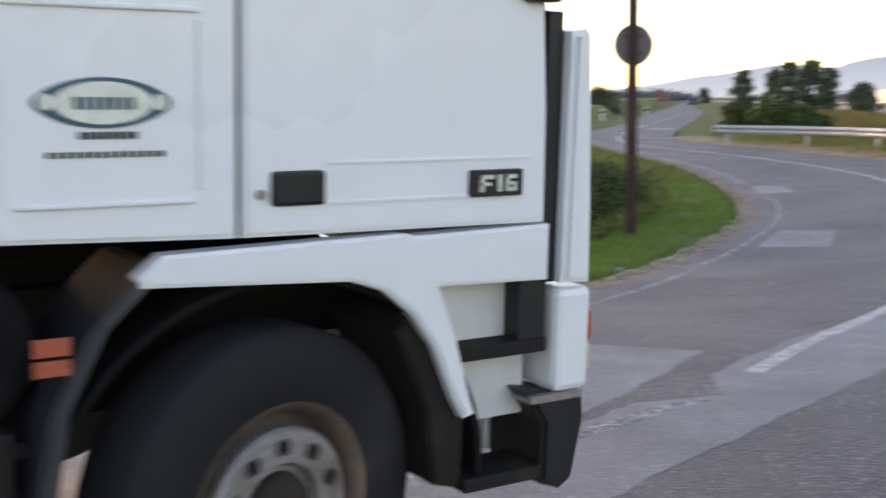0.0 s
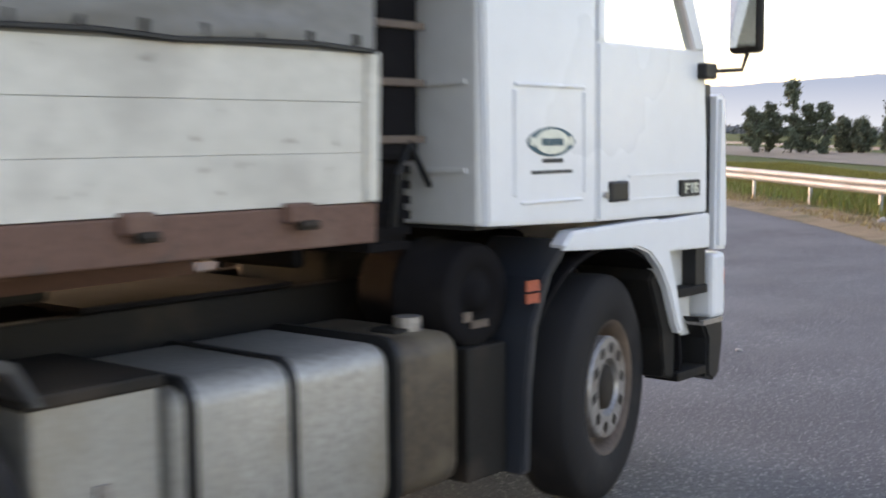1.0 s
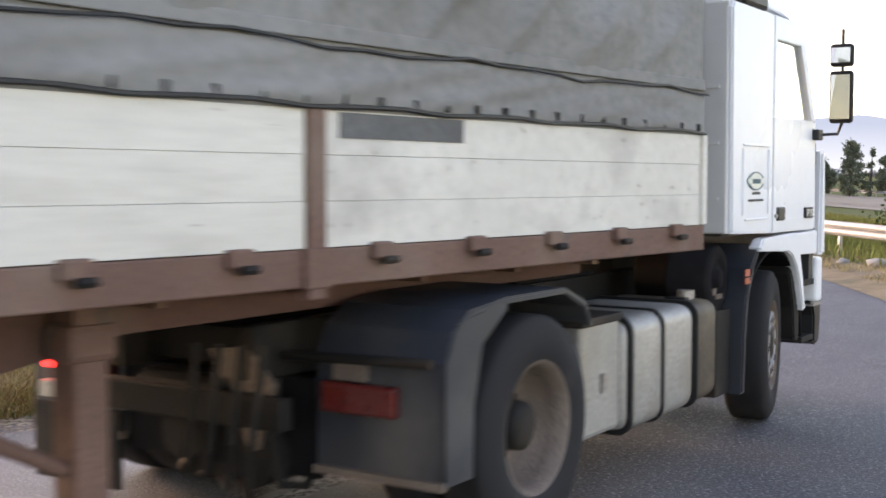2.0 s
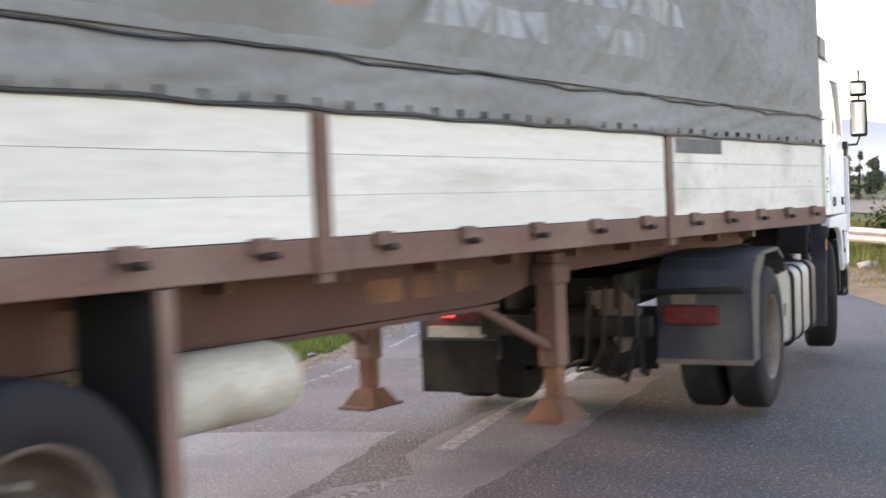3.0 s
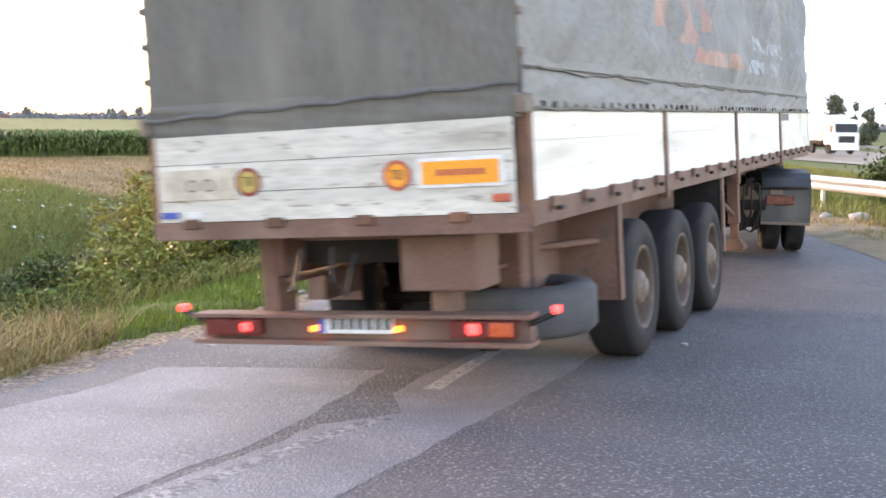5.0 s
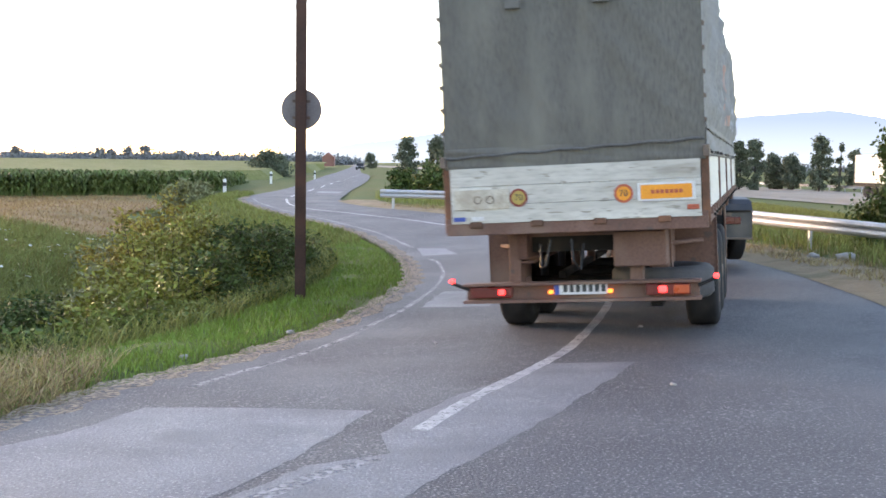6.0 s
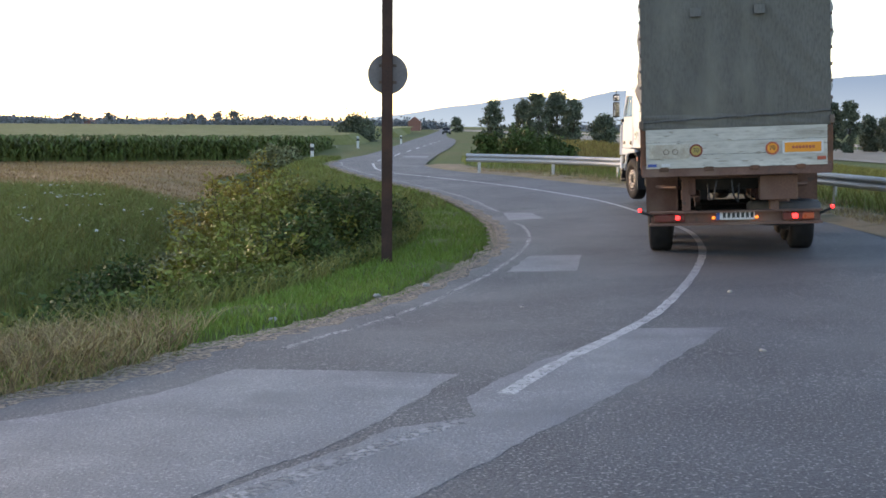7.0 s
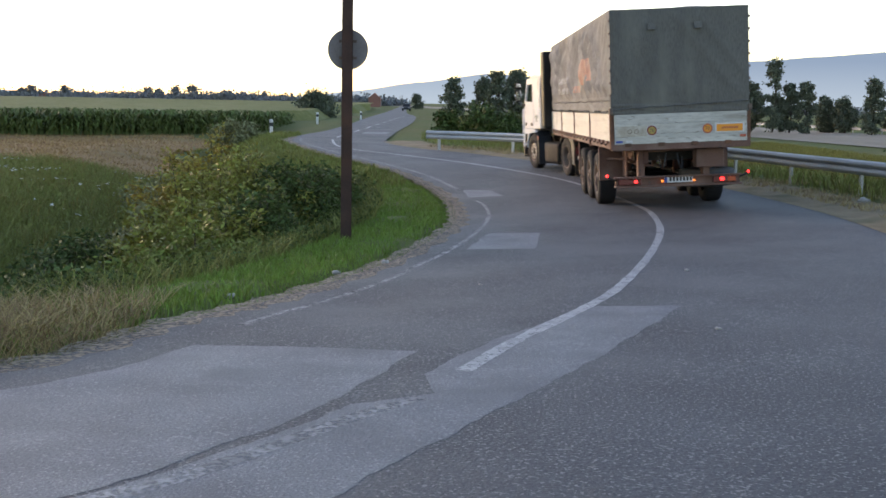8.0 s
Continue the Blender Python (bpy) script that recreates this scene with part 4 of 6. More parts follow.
        if s == 1:
            part("lit_lamp", a_box(-4.31, -4.26, 2.18, 2.36, 0.7, 0.79, bevel=0.012), RED_LIT, lamp, "glowing red brake lamp")
            part("number_board", a_box(-4.3, -4.24, 1.95, 2.4, 0.55, 0.63), CREAM, mg)
            part("hanging_flap", a_box(-4.27, -4.245, 1.86, 2.48, 0.13, 0.52, bevel=0.006), GREASY, mg, "dusty black hanging mudflap")
    plate = extrude(bmesh.new(), [(0.7, 0.78), (0.86, 0.93), (1.12, 0.9), (1.0, 0.74), (0.86, 0.48), (0.8, 0.5)], 0, 0.02, 0.004)
    plate.transform(pose(-4.52, 0, 0, 0, 0, 84))
    P("hose_bracket_plate", plate, HUB, "bent dusty bracket plate")
    for y, z in ((0.95, 0.42), (1.35, 0.5)):
        P("air_tank", rod(bmesh.new(), (-4.35, y, z), (-3.75, y, z), 0.13, 18), GREASY, "dark air tank")
    P("rear_crossmember", a_box(-4.52, -4.44, 0.62, 1.88, 0.6, 0.74, bevel=0.012), GREASY)
    for k in range(4):
        P("hose", tube(bmesh.new(), [(-4.5 - 0.03 * k, 0.72 + 0.1 * k, 0.95), (-4.6, 0.7 + 0.12 * k, 0.6 - 0.05 * k), (-4.52, 0.8 + 0.12 * k, 0.3 + 0.04 * k), (-4.4, 0.95 + 0.12 * k, 0.34), (-4.35, 1.0 + 0.1 * k, 0.6)], 0.016, 8), GREASY)
    # Added black panel keeps the gap dark and hides the bright road behind.
    P("inner_splash_panel", a_box(-4.22, -4.18, 0.66, 1.84, 0.34, 0.78, bevel=0.008), DUCT_BLACK)
    P("air_tank", rod(bmesh.new(), (-4.4, 1.0, 0.68), (-4.4, 1.5, 0.68), 0.11, 16), GREASY)
    P("hose", tube(bmesh.new(), [(-4.4, 0.75, 0.8), (-4.45, 0.72, 0.55), (-4.4, 0.72, 0.35), (-4.2, 0.75, 0.3), (-4.05, 0.75, 0.5)], 0.02), GREASY)
    for s in (-1, 1):
        yc = 0.16 if s < 0 else 2.34
        add_wheel(T, -0.035, yc, 0.52, 0.52, 0.3, s, "front", s)
        add_wheel(T, -3.43, 0.14 if s < 0 else 2.36, 0.52, 0.52, 0.27, s, "drive", s)
        add_wheel(T, -3.43, 0.47 if s < 0 else 2.03, 0.52, 0.52, 0.27, s, "trailer", s)
    return T


def cloth(L, v, seed, amp):
    """How far slack cloth stands out: long slanting folds, sags and small creases."""
    w = 0.6 * noise.noise((L * 0.8 + v * 1.6 + seed, v * 0.7, seed)) + 0.35 * noise.noise((L * 2.6 + v * 3.2 + seed, v * 0.8, seed + 5)) + 0.14 * noise.noise((L * 6 + v * 4 + seed, v * 5, seed))
    ridge = 1 - abs(noise.noise((L * 1.7 - v * 2.4 + seed, v * 0.5, seed + 9)))
    return amp * (w + 0.95 * ridge ** 6)


def wavy(name, nx, ny, corner, du, dv, normal, amp, seed, mat, parent, label="", u0=0.0, u1=1.0, v0=0.0, v1=1.0, lift=0.0):
    """A slack cloth panel, or a printed piece of it (u0 to u1, v0 to v1) just above the cloth."""
    c, du, dv, normal = Vector(corner), Vector(du), Vector(dv), Vector(normal)
    verts, faces = [], []
    for j in range(ny + 1):
        for i in range(nx + 1):
            u, v = u0 + (u1 - u0) * i / nx, v0 + (v1 - v0) * j / ny
            edge = min(1, 6 * v, 7 * (1 - v)) * min(1, 30 * u, 30 * (1 - u))
            verts.append(c + du * u + dv * v + normal * (cloth(du.length * u, v, seed, amp) * edge + lift))
    m = nx + 1
    for j in range(ny):
        for i in range(nx):
            faces.append((j * m + i, j * m + i + 1, (j + 1) * m + i + 1, (j + 1) * m + i))
    return hang(name, sheet_mesh(name, verts, faces), mat, parent, label, True)


# ---- the semi-trailer: x ahead from its rear face, y from its right side, z up ----
TL, TW, TOP = 13.21, 2.5, 3.735


def build_trailer():
    T = empty("semi_trailer")
    tagged(T, "long drop-side semi-trailer with white boards and grey tarpaulin", "trailer")
    P = lambda n, bm, m, label="", smooth=False: part(n, bm, m, T, label, smooth)
    posts = [0.06, 3.4, 6.73, 10.07, TL - 0.05]
    for s in (0, 1):
        f = (lambda a, b: (a, b)) if s == 0 else (lambda a, b: (TW - b, TW - a))
        rail = P("side_rail", a_box(0, TL, *f(0.0, 0.08), 1.245, 1.385, bevel=0.008), BROWN)
        for i, x in enumerate(posts):
            post = P("stanchion", a_box(x - (0.01 if i == 4 else 0.045), x + 0.045, *f(-0.018, 0.06), 1.2 if 0 < i < 4 else 1.389 if i else 1.245, 1.9, bevel=0.008), RUST if i == 0 else BOARD if i == 4 else BROWN)
            if 0 < i < 4:
                part("stanchion_pocket", a_box(x - 0.065, x + 0.065, *f(-0.025, 0.05), 1.24, 1.39, bevel=0.008), BROWN, post)
        for a, b in zip(posts, posts[1:]):
            x0, x1 = a + 0.05, b - (0.013 if b == posts[-1] else 0.05)
            for k in range(3):
                z0 = 1.388 + k * 0.1695
                P("plank", a_box(x0, x1, *f(0.002 + 0.002 * (k % 2), 0.035), z0, z0 + 0.1685, bevel=0.002), BOARD_SCUFFED if b == posts[-1] else BOARD)
            n = 5
            for k in range(n):
                x = x0 + (k + 0.5) * (x1 - x0) / n
                h = P("hinge", a_box(x - 0.055, x + 0.055, *f(-0.035, 0.02), 1.335, 1.4, bevel=0.01), BROWN)
                part("hinge_pin", rod(bmesh.new(), (x - 0.02, f(-0.045, 0)[0] if s == 0 else TW + 0.045, 1.33), (x + 0.05, f(-0.045, 0)[0] if s == 0 else TW + 0.045, 1.33), 0.016, 8), GREASY, h)
        # tarpaulin side
        y = 0.012 if s == 0 else TW - 0.012
        nrm = (0, -1 if s == 0 else 1, 0)
        side = wavy("tarpaulin_side", 330, 44, (0.01, y, 2.12), (TL - 0.03, 0, 0), (0, 0, TOP - 2.12), nrm, 0.1, 3.0 + s * 9, TARP, T, "grey tarpaulin side with faded print")
        wavy("tarpaulin_skirt", 180, 8, (0.01, y - (0.012 if s == 0 else -0.012), 1.89), (TL - 0.03, 0, 0), (0, 0, 0.235), nrm, 0.03, 17.0 + s * 7, TARP, side, "slack lower edge of the tarpaulin")
        # seam rope, hem rope and eyelets
        bm = bmesh.new()
        pts = [(0.02 + i * (TL - 0.05) / 60, y + nrm[1] * (0.03 + 0.006 * math.sin(i * 1.7)), 2.125 + 0.012 * math.sin(i * 0.9) + 0.008 * math.sin(i * 2.3)) for i in range(61)]
        tube(bm, pts, 0.007, 6)
        part("seam_cord", bm, BLACK, side)
        part("seam_band", a_box(0.02, TL - 0.03, *(sorted((y + nrm[1] * 0.004, y + nrm[1] * 0.022))), 2.14, 2.2, bevel=0.006), TARP, side)
        bm = tube(bmesh.new(), [(0.02 + i * (TL - 0.05) / 50, y + nrm[1] * 0.03, 1.905 + 0.008 * math.sin(i * 2.1)) for i in range(51)], 0.009, 6)
        part("hem_cord", bm, BLACK, side)
        bm = bmesh.new()
        for i in range(64):
            x = 0.12 + i * 0.206
            box(bm, x - 0.007, x + 0.007, *(sorted((y + nrm[1] * 0.01, y + nrm[1] * 0.034))), 1.912, 1.95)
        tagged(part("eyelet_strap", bm, BLACK, side), kind="stuff")
        # faded print: blocks of orange and pale lines
        areas = [(1, 3.0, 3.7, 2.55, 3.05), (1, 3.95, 4.6, 2.5, 3.05), (1, 4.8, 5.3, 2.62, 3.05)]
        areas += [(1, 4.7 + k * 0.3, 4.95 + k * 0.3, 2.34, 2.47) for k in range(8)]
        for x0, x1, z0, z1, n in ((7.5, 8.7, 2.35, 2.49, 8), (9.1, 9.9, 2.35, 2.49, 5), (7.6, 8.3, 2.61, 2.75, 5), (8.5, 10.4, 2.6, 2.75, 11)):
            w = (x1 - x0) / n
            areas += [(2, x0 + k * w, x0 + (k + 0.66) * w, z0, z1) for k in range(n)]
        side.data.materials.append(PRINT_ORANGE)
        side.data.materials.append(PRINT_WHITE)
        for face in side.data.polygons:
            for slot, x0, x1, z0, z1 in areas:
                if x0 < face.center.x < x1 and z0 < face.center.z < z1:
                    face.material_index = slot

        # roof edge buckles along the corner
        for k in range(7):
            z = 2.2 + k * 0.22
            P("corner_buckle", a_box(-0.02, 0.04, *f(-0.012, 0.01), z, z + 0.04), HUB)
    P("tarpaulin_patch", a_box(10.2, 10.95, -0.004, 0.004, 1.79, 1.885), TARP_SEAM)
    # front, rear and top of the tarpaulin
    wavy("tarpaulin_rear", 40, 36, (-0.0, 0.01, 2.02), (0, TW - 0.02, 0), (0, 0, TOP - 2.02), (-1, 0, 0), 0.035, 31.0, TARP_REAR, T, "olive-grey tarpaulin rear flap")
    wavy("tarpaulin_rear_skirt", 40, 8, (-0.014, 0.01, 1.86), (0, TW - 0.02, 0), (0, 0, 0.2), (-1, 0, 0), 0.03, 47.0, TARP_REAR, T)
    part("rear_seam", tube(bmesh.new(), [(-0.045, 0.02 + i * 0.123, 2.05 - 0.004 * i + 0.008 * math.sin(i * 1.9)) for i in range(21)], 0.012, 6), TARP_SEAM, T)
    wavy("tarpaulin_front", 20, 20, (TL - 0.02, 0.01, 1.9), (0, TW - 0.02, 0), (0, 0, TOP - 1.9), (1, 0, 0), 0.03, 61.0, TARP, T)
    wavy("tarpaulin_top", 120, 16, (0.0, 0.01, TOP), (TL - 0.02, 0, 0), (0, TW - 0.02, 0), (0, 0, 1), 0.05, 71.0, TARP, T)
    P("front_board", a_box(TL - 0.06, TL, 0.02, TW - 0.02, 1.3, 1.95), BOARD)
    P("load_floor", a_box(0.05, TL - 0.05, 0.06, TW - 0.06, 1.3, 1.36), GREASY)
    for y in (0.92, 1.75):
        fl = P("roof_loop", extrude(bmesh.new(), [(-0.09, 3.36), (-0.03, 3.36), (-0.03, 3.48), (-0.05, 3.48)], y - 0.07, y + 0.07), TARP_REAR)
    for y in (0.0, TW):
        P("corner_bracket", a_box(-0.06, 0.1, y - 0.03, y + 0.03, 1.88, 1.99, bevel=0.01), HUB)
    # tailboard
    for k in range(3):
        z0 = 1.335 + k * 0.178
        P("tail_plank", a_box(-0.03, 0.0, 0.06, TW - 0.06, z0, z0 + 0.175, bevel=0.003), BOARD_TAIL)
    P("tail_rail", a_box(-0.02, 0.1, 0.0, TW, 1.22, 1.335, bevel=0.008), BROWN)
    for y in (0.4, 1.0, 1.6, 2.2):
        P("tail_hinge", a_box(-0.05, 0.0, y - 0.06, y + 0.06, 1.29, 1.35, bevel=0.01), RUST)
    pl = P("cream_plate", a_box(-0.045, -0.03, 1.86, 2.4, 1.47, 1.66, bevel=0.003), CREAM, "cream plate with faint rings")
    for y in (2.05, 2.17):
        part("faint_ring", lathe(bmesh.new(), [(0.04, 0), (0.04, 0.003), (0.03, 0.003), (0.03, 0)], 20), HUB, pl).matrix_basis = pose(-0.047, y, 1.56, 0, 0, 90)
    op = P("orange_plate", a_box(-0.045, -0.03, 0.11, 0.64, 1.49, 1.66, bevel=0.003), PLATE_WHITE, "orange reflective plate with white border")
    part("orange_field", a_box(-0.049, -0.044, 0.14, 0.61, 1.51, 1.64), ORANGE, op)
    part("plate_print_bars", bars(bmesh.new(), -0.3, 0, 0, 0.035, 7, 0, 0.003), ORANGE_RED, op).matrix_basis = pose(-0.05, 0.22, 1.558, 0, 0, 90) @ pose(0.3, 0, 0)
    for y, c in ((1.77, YELLOW), (0.77, ORANGE)):
        d = P("speed_disc", bmesh.new(), c, "round speed limit sticker")
        bm = bmesh.new()
        lathe(bm, [(0.0005, -0.006), (0.066, -0.006), (0.066, 0.0)], 28)
        bm.to_mesh(d.data)
        bm.free()
        d.matrix_basis = pose(-0.034, y, 1.57, 0, 0, -90)
        part("disc_ring", lathe(bmesh.new(), [(0.088, 0), (0.088, -0.008), (0.066, -0.008), (0.066, 0)], 28), DARK_RED if c is YELLOW else ORANGE_RED, d)
        cu = bpy.data.curves.new("numerals", "FONT")
        cu.body, cu.size, cu.align_x, cu.align_y, cu.extrude = "70", 0.085, "CENTER", "CENTER", 0.001
        tmp = new("numerals", cu)
        bpy.context.view_layer.update()
        me = bpy.data.meshes.new_from_object(tmp.evaluated_get(bpy.context.evaluated_depsgraph_get()))
        bpy.data.objects.remove(tmp)
        t = hang("numerals", me, PRINT_DARK, d)
        t.matrix_basis = pose(0, -0.009, 0, 90, 0, 0)
    P("small_reflector", a_box(-0.046, -0.03, 0.08, 0.19, 1.4, 1.445, bevel=0.006), ORANGE_RED)
    P("blue_sticker", a_box(-0.04, -0.03, 2.3, 2.42, 1.36, 1.4), BLUE)
    P("pale_sticker", a_box(-0.04, -0.03, 2.12, 2.24, 1.36, 1.4), PLATE_WHITE)
    # underframe
    for y in (0.62, 1.78):
        beam = P("main_beam", extrude(bmesh.new(), [(0.35, 0.95), (8.6, 0.92), (9.0, 0.94), (9.7, 1.06), (12.9, 1.1), (12.9, 1.24), (0.35, 1.24)], y, y + 0.1, 0.01), OXIDE)
        part("beam_flange", a_box(0.4, 8.9, y - 0.05, y + 0.15, 0.905, 0.93), OXIDE, beam)
        if y < 1:
            for x in (7.75, 8.15, 8.55):
                part("faded_mark", a_box(x, x + 0.3, y - 0.003, y + 0.103, 1.02, 1.14), RUST, beam)
    for i in range(17):
        x = 0.5 + i * 0.77
        P("crossmember", a_box(x, x + 0.06, 0.5, TW - 0.5, 1.16, 1.24), BROWN)
    for x in (2.6, 3.96, 5.32):
        P("axle", rod(bmesh.new(), (x, 0.3, 0.52), (x, 2.2, 0.52), 0.07), GREASY)
        for y in (0.72, 1.68):
            P("spring_pack", a_box(x - 0.5, x + 0.5, y, y + 0.09, 0.6, 0.68, bevel=0.02), GREASY)
            P("spring_hanger", a_box(x + 0.58, x + 0.72, y, y + 0.1, 0.6, 0.95, bevel=0.02), BROWN)
    for s in (0, 1):
        f = (lambda a, b: (a, b)) if s == 0 else (lambda a, b: (TW - b, TW - a))
        # landing leg
        y = 0.52 if s == 0 else 1.98
        leg = P("landing_leg", a_box(9.36, 9.5, y - 0.07, y + 0.07, 0.5, 1.2, bevel=0.012), BROWN)
        part("inner_leg", a_box(9.38, 9.48, y - 0.05, y + 0.05, 0.25, 0.55, bevel=0.008), RUST, leg)
        bm = bmesh.new()
        bmesh.ops.create_cone(bm, cap_ends=True, segments=4, radius1=0.2, radius2=0.1, depth=0.12, matrix=Matrix.Translation((9.43, y, 0.24)) @ Matrix.Rotation(radians(45), 4, "Z"))
        box(bm, 9.24, 9.62, y - 0.13, y + 0.13, 0.17, 0.19)
        part("leg_foot", bm, RUST, leg)
        part("leg_brace", rod(bmesh.new(), (9.38, y, 0.62), (8.75, y + (0.15 if s == 0 else -0.15), 0.95), 0.03), BROWN, leg)
        part("gearbox", a_box(9.33, 9.53, y - 0.09, y + 0.09, 1.0, 1.14, bevel=0.03), BROWN, leg)
        # mudflaps and mudguard plates
        fl = P("front_mudflap", a_box(5.87, 5.9, *f(0.02, 0.5), 0.48, 1.23, bevel=0.006), RUBBER)
        part("flap_edge", a_box(5.85, 5.92, *f(0.0, 0.03), 0.5, 1.24, bevel=0.006), BROWN, fl)
        rf = P("rear_mudflap", a_box(1.86, 1.9, *f(0.0, 0.46), 0.58, 1.24, bevel=0.006), BROWN)
        part("flap_side", a_box(1.3, 1.88, *f(0.44, 0.47), 0.66, 1.24, bevel=0.004), BROWN, rf)
        part("flap_edge", a_box(1.86, 1.95, *f(-0.005, 0.02), 0.58, 1.245), BROWN, rf)
        P("flap_bar", rod(bmesh.new(), (1.85, f(0.15, 0)[0] if s == 0 else TW - 0.15, 1.0), (1.1, 0.72 if s == 0 else 1.78, 1.0), 0.025), BROWN)
        for x in (2.6, 3.96, 5.32):
            add_wheel(T, x, 0.19 if s == 0 else TW - 0.19, 0.52, 0.52, 0.37, -1 if s == 0 else 1, "trailer", s)
    tank = P("air_tank", lathe(bmesh.new(), [(0.001, -0.42), (0.08, -0.41), (0.15, -0.36), (0.165, -0.3), (0.165, 0.3), (0.15, 0.36), (0.08, 0.41), (0.001, 0.42)], 24), CREAM, "cream air tank", True)
    tank.matrix_basis = pose(6.5, 0.42, 0.79, 0, 0, 90)
    # spare wheel lying under the rear
    sp = P("spare_wheel", lathe(bmesh.new(), [(0.29, -0.12), (0.31, -0.15), (0.4, -0.17), (0.48, -0.16), (0.52, -0.12), (0.52, 0.12), (0.48, 0.16), (0.4, 0.17), (0.31, 0.15), (0.29, 0.12)], 48), RUBBER_DUSTY, "spare wheel lying flat in its cradle", True)
    sp.matrix_basis = pose(1.25, 0.535, 0.625, 90, 0, 0)
    part("spare_rim", lathe(bmesh.new(), [(0.3, 0.08), (0.3, 0.11), (0.26, 0.11), (0.24, 0.02), (0.001, 0.02)], 32), ORANGE_RED, sp, "red spare rim", True)
    P("spare_hanger", a_box(1.15, 1.35, 0.46, 0.66, 0.68, 1.15, bevel=0.03), BROWN)
    P("spare_carrier", a_box(0.7, 1.8, 0.5, 0.62, 0.42, 0.455), GREASY)
    # rear bumper with lamps
    b = P("rear_bumper", a_box(-0.1, -0.02, 0.12, 2.4, 0.56, 0.71), BROWN, "red-brown rear bumper channel")
    b.location = (0.4, 0, 0)
    part("bumper_lip", a_box(-0.2, -0.02, 0.1, 2.42, 0.7, 0.725, bevel=0.004), BROWN, b)
    part("bumper_lip", a_box(-0.2, -0.02, 0.1, 2.42, 0.53, 0.56, bevel=0.004), BROWN, b)
    part("tail_lens", a_box(-0.17, -0.1, 1.93, 2.35, 0.58, 0.69, bevel=0.01), RED_LENS, b, "dark red tail lamp lens")
    part("lit_lamp", a_box(-0.185, -0.12, 2.0, 2.065, 0.61, 0.665, bevel=0.015), RED_LIT, b, "glowing red tail lamp")
    part("tail_lens", a_box(-0.17, -0.1, 0.2, 0.62, 0.58, 0.69, bevel=0.01), RED_LENS, b, "dark red tail lamp lens")
    part("lit_lamp", a_box(-0.185, -0.12, 0.42, 0.5, 0.605, 0.67, bevel=0.015), RED_LIT, b, "glowing red tail lamp")
    part("amber_lamp", a_box(-0.18, -0.12, 0.21, 0.36, 0.59, 0.68, bevel=0.012), ORANGE_LENS, b)
    for y in (1.545, 0.965):
        part("lit_lamp", a_box(-0.17, -0.1, y - 0.022, y + 0.022, 0.61, 0.645, bevel=0.01), AMBER_LIT, b, "small glowing lamp beside the plate")
    npl = part("number_plate", a_box(-0.155, -0.14, 0.99, 1.51, 0.6, 0.72, bevel=0.003), PLATE_WHITE, b, "white number plate with plain bars")
    part("blue_band", a_box(-0.158, -0.154, 1.46, 1.508, 0.602, 0.718), BLUE, npl)
    bm = bmesh.new()
    for i in range(7):
        y = 1.42 - i * 0.062
        box(bm, -0.158, -0.154, y - 0.04, y, 0.625, 0.695)
    part("plate_bars", bm, PRINT_DARK, npl)
    for y, s in ((-0.04, -1), (2.55, 1)):
        st = part("outline_lamp_arm", tube(bmesh.new(), [(-0.1, 0.13 if s < 0 else 2.37, 0.66), (-0.1, y, 0.73)], 0.018), BLACK, b)
        part("outline_lamp", a_box(-0.13, -0.07, y - 0.024, y + 0.024, 0.725, 0.775, bevel=0.016), RED_LIT, st, "glowing red outline lamp")
    for y in (0.66, 1.85):
        P("bumper_bracket", a_box(0.36, 0.6, y, y + 0.12, 0.7, 1.22, bevel=0.01), BROWN)
    P("tool_box", a_box(0.25, 0.62, 0.42, 0.92, 0.86, 1.2, bevel=0.015), BROWN, "brown toolbox under the tail")
    # Beam in the dark chassis colour, standing in for shade under the tail rail.
    P("rear_cross_beam", a_box(0.62, 0.74, 0.5, 2.0, 1.0, 1.22), GREASY)
    P("air_line", tube(bmesh.new(), [(0.1, 1.3, 1.15), (0.05, 1.28, 0.95), (0.1, 1.22, 0.85), (0.2, 1.2, 1.1)], 0.012), BLACK)
    P("air_line", tube(bmesh.new(), [(0.1, 1.5, 1.15), (0.05, 1.55, 0.9), (0.1, 1.6, 0.88), (0.2, 1.62, 1.1)], 0.012), BLACK)
    return T


TRACTOR, TRAILER = build_tractor(), build_trailer()


# ---- sign pole ----
def build_pole():
    x, y = -1.44, 17.66
    z = float(ground_z([x], [y])[0])
    e = empty("sign_pole")
    e.location = (x, y, z)
    tagged(e, "dark rusty steel post carrying a round sign seen from behind", "sign post")
    bm = bmesh.new()
    box(bm, -0.075, 0.075, -0.07, -0.058, -0.3, 6.4)
    box(bm, -0.075, 0.075, 0.058, 0.07, -0.3, 6.4)
    box(bm, -0.006, 0.006, -0.058, 0.058, -0.3, 6.4)
    part("post", bm, POLE_RUST, e)
    d = part("sign_disc", lathe(bmesh.new(), [(0.001, 0.012), (0.285, 0.012), (0.295, 0.006), (0.295, -0.006), (0.28, -0.006), (0.001, -0.004)], 48), SIGN_GREY, e, "dull grey back of a round sign")
    d.location = (0, 0.1, 2.49 - z)
    for dz in (-0.12, 0.12):
        part("sign_bracket", a_box(-0.13, 0.13, -0.012, 0.0, dz - 0.02, dz + 0.02), RIM, d).location = (0, -0.006, 0)


build_pole()


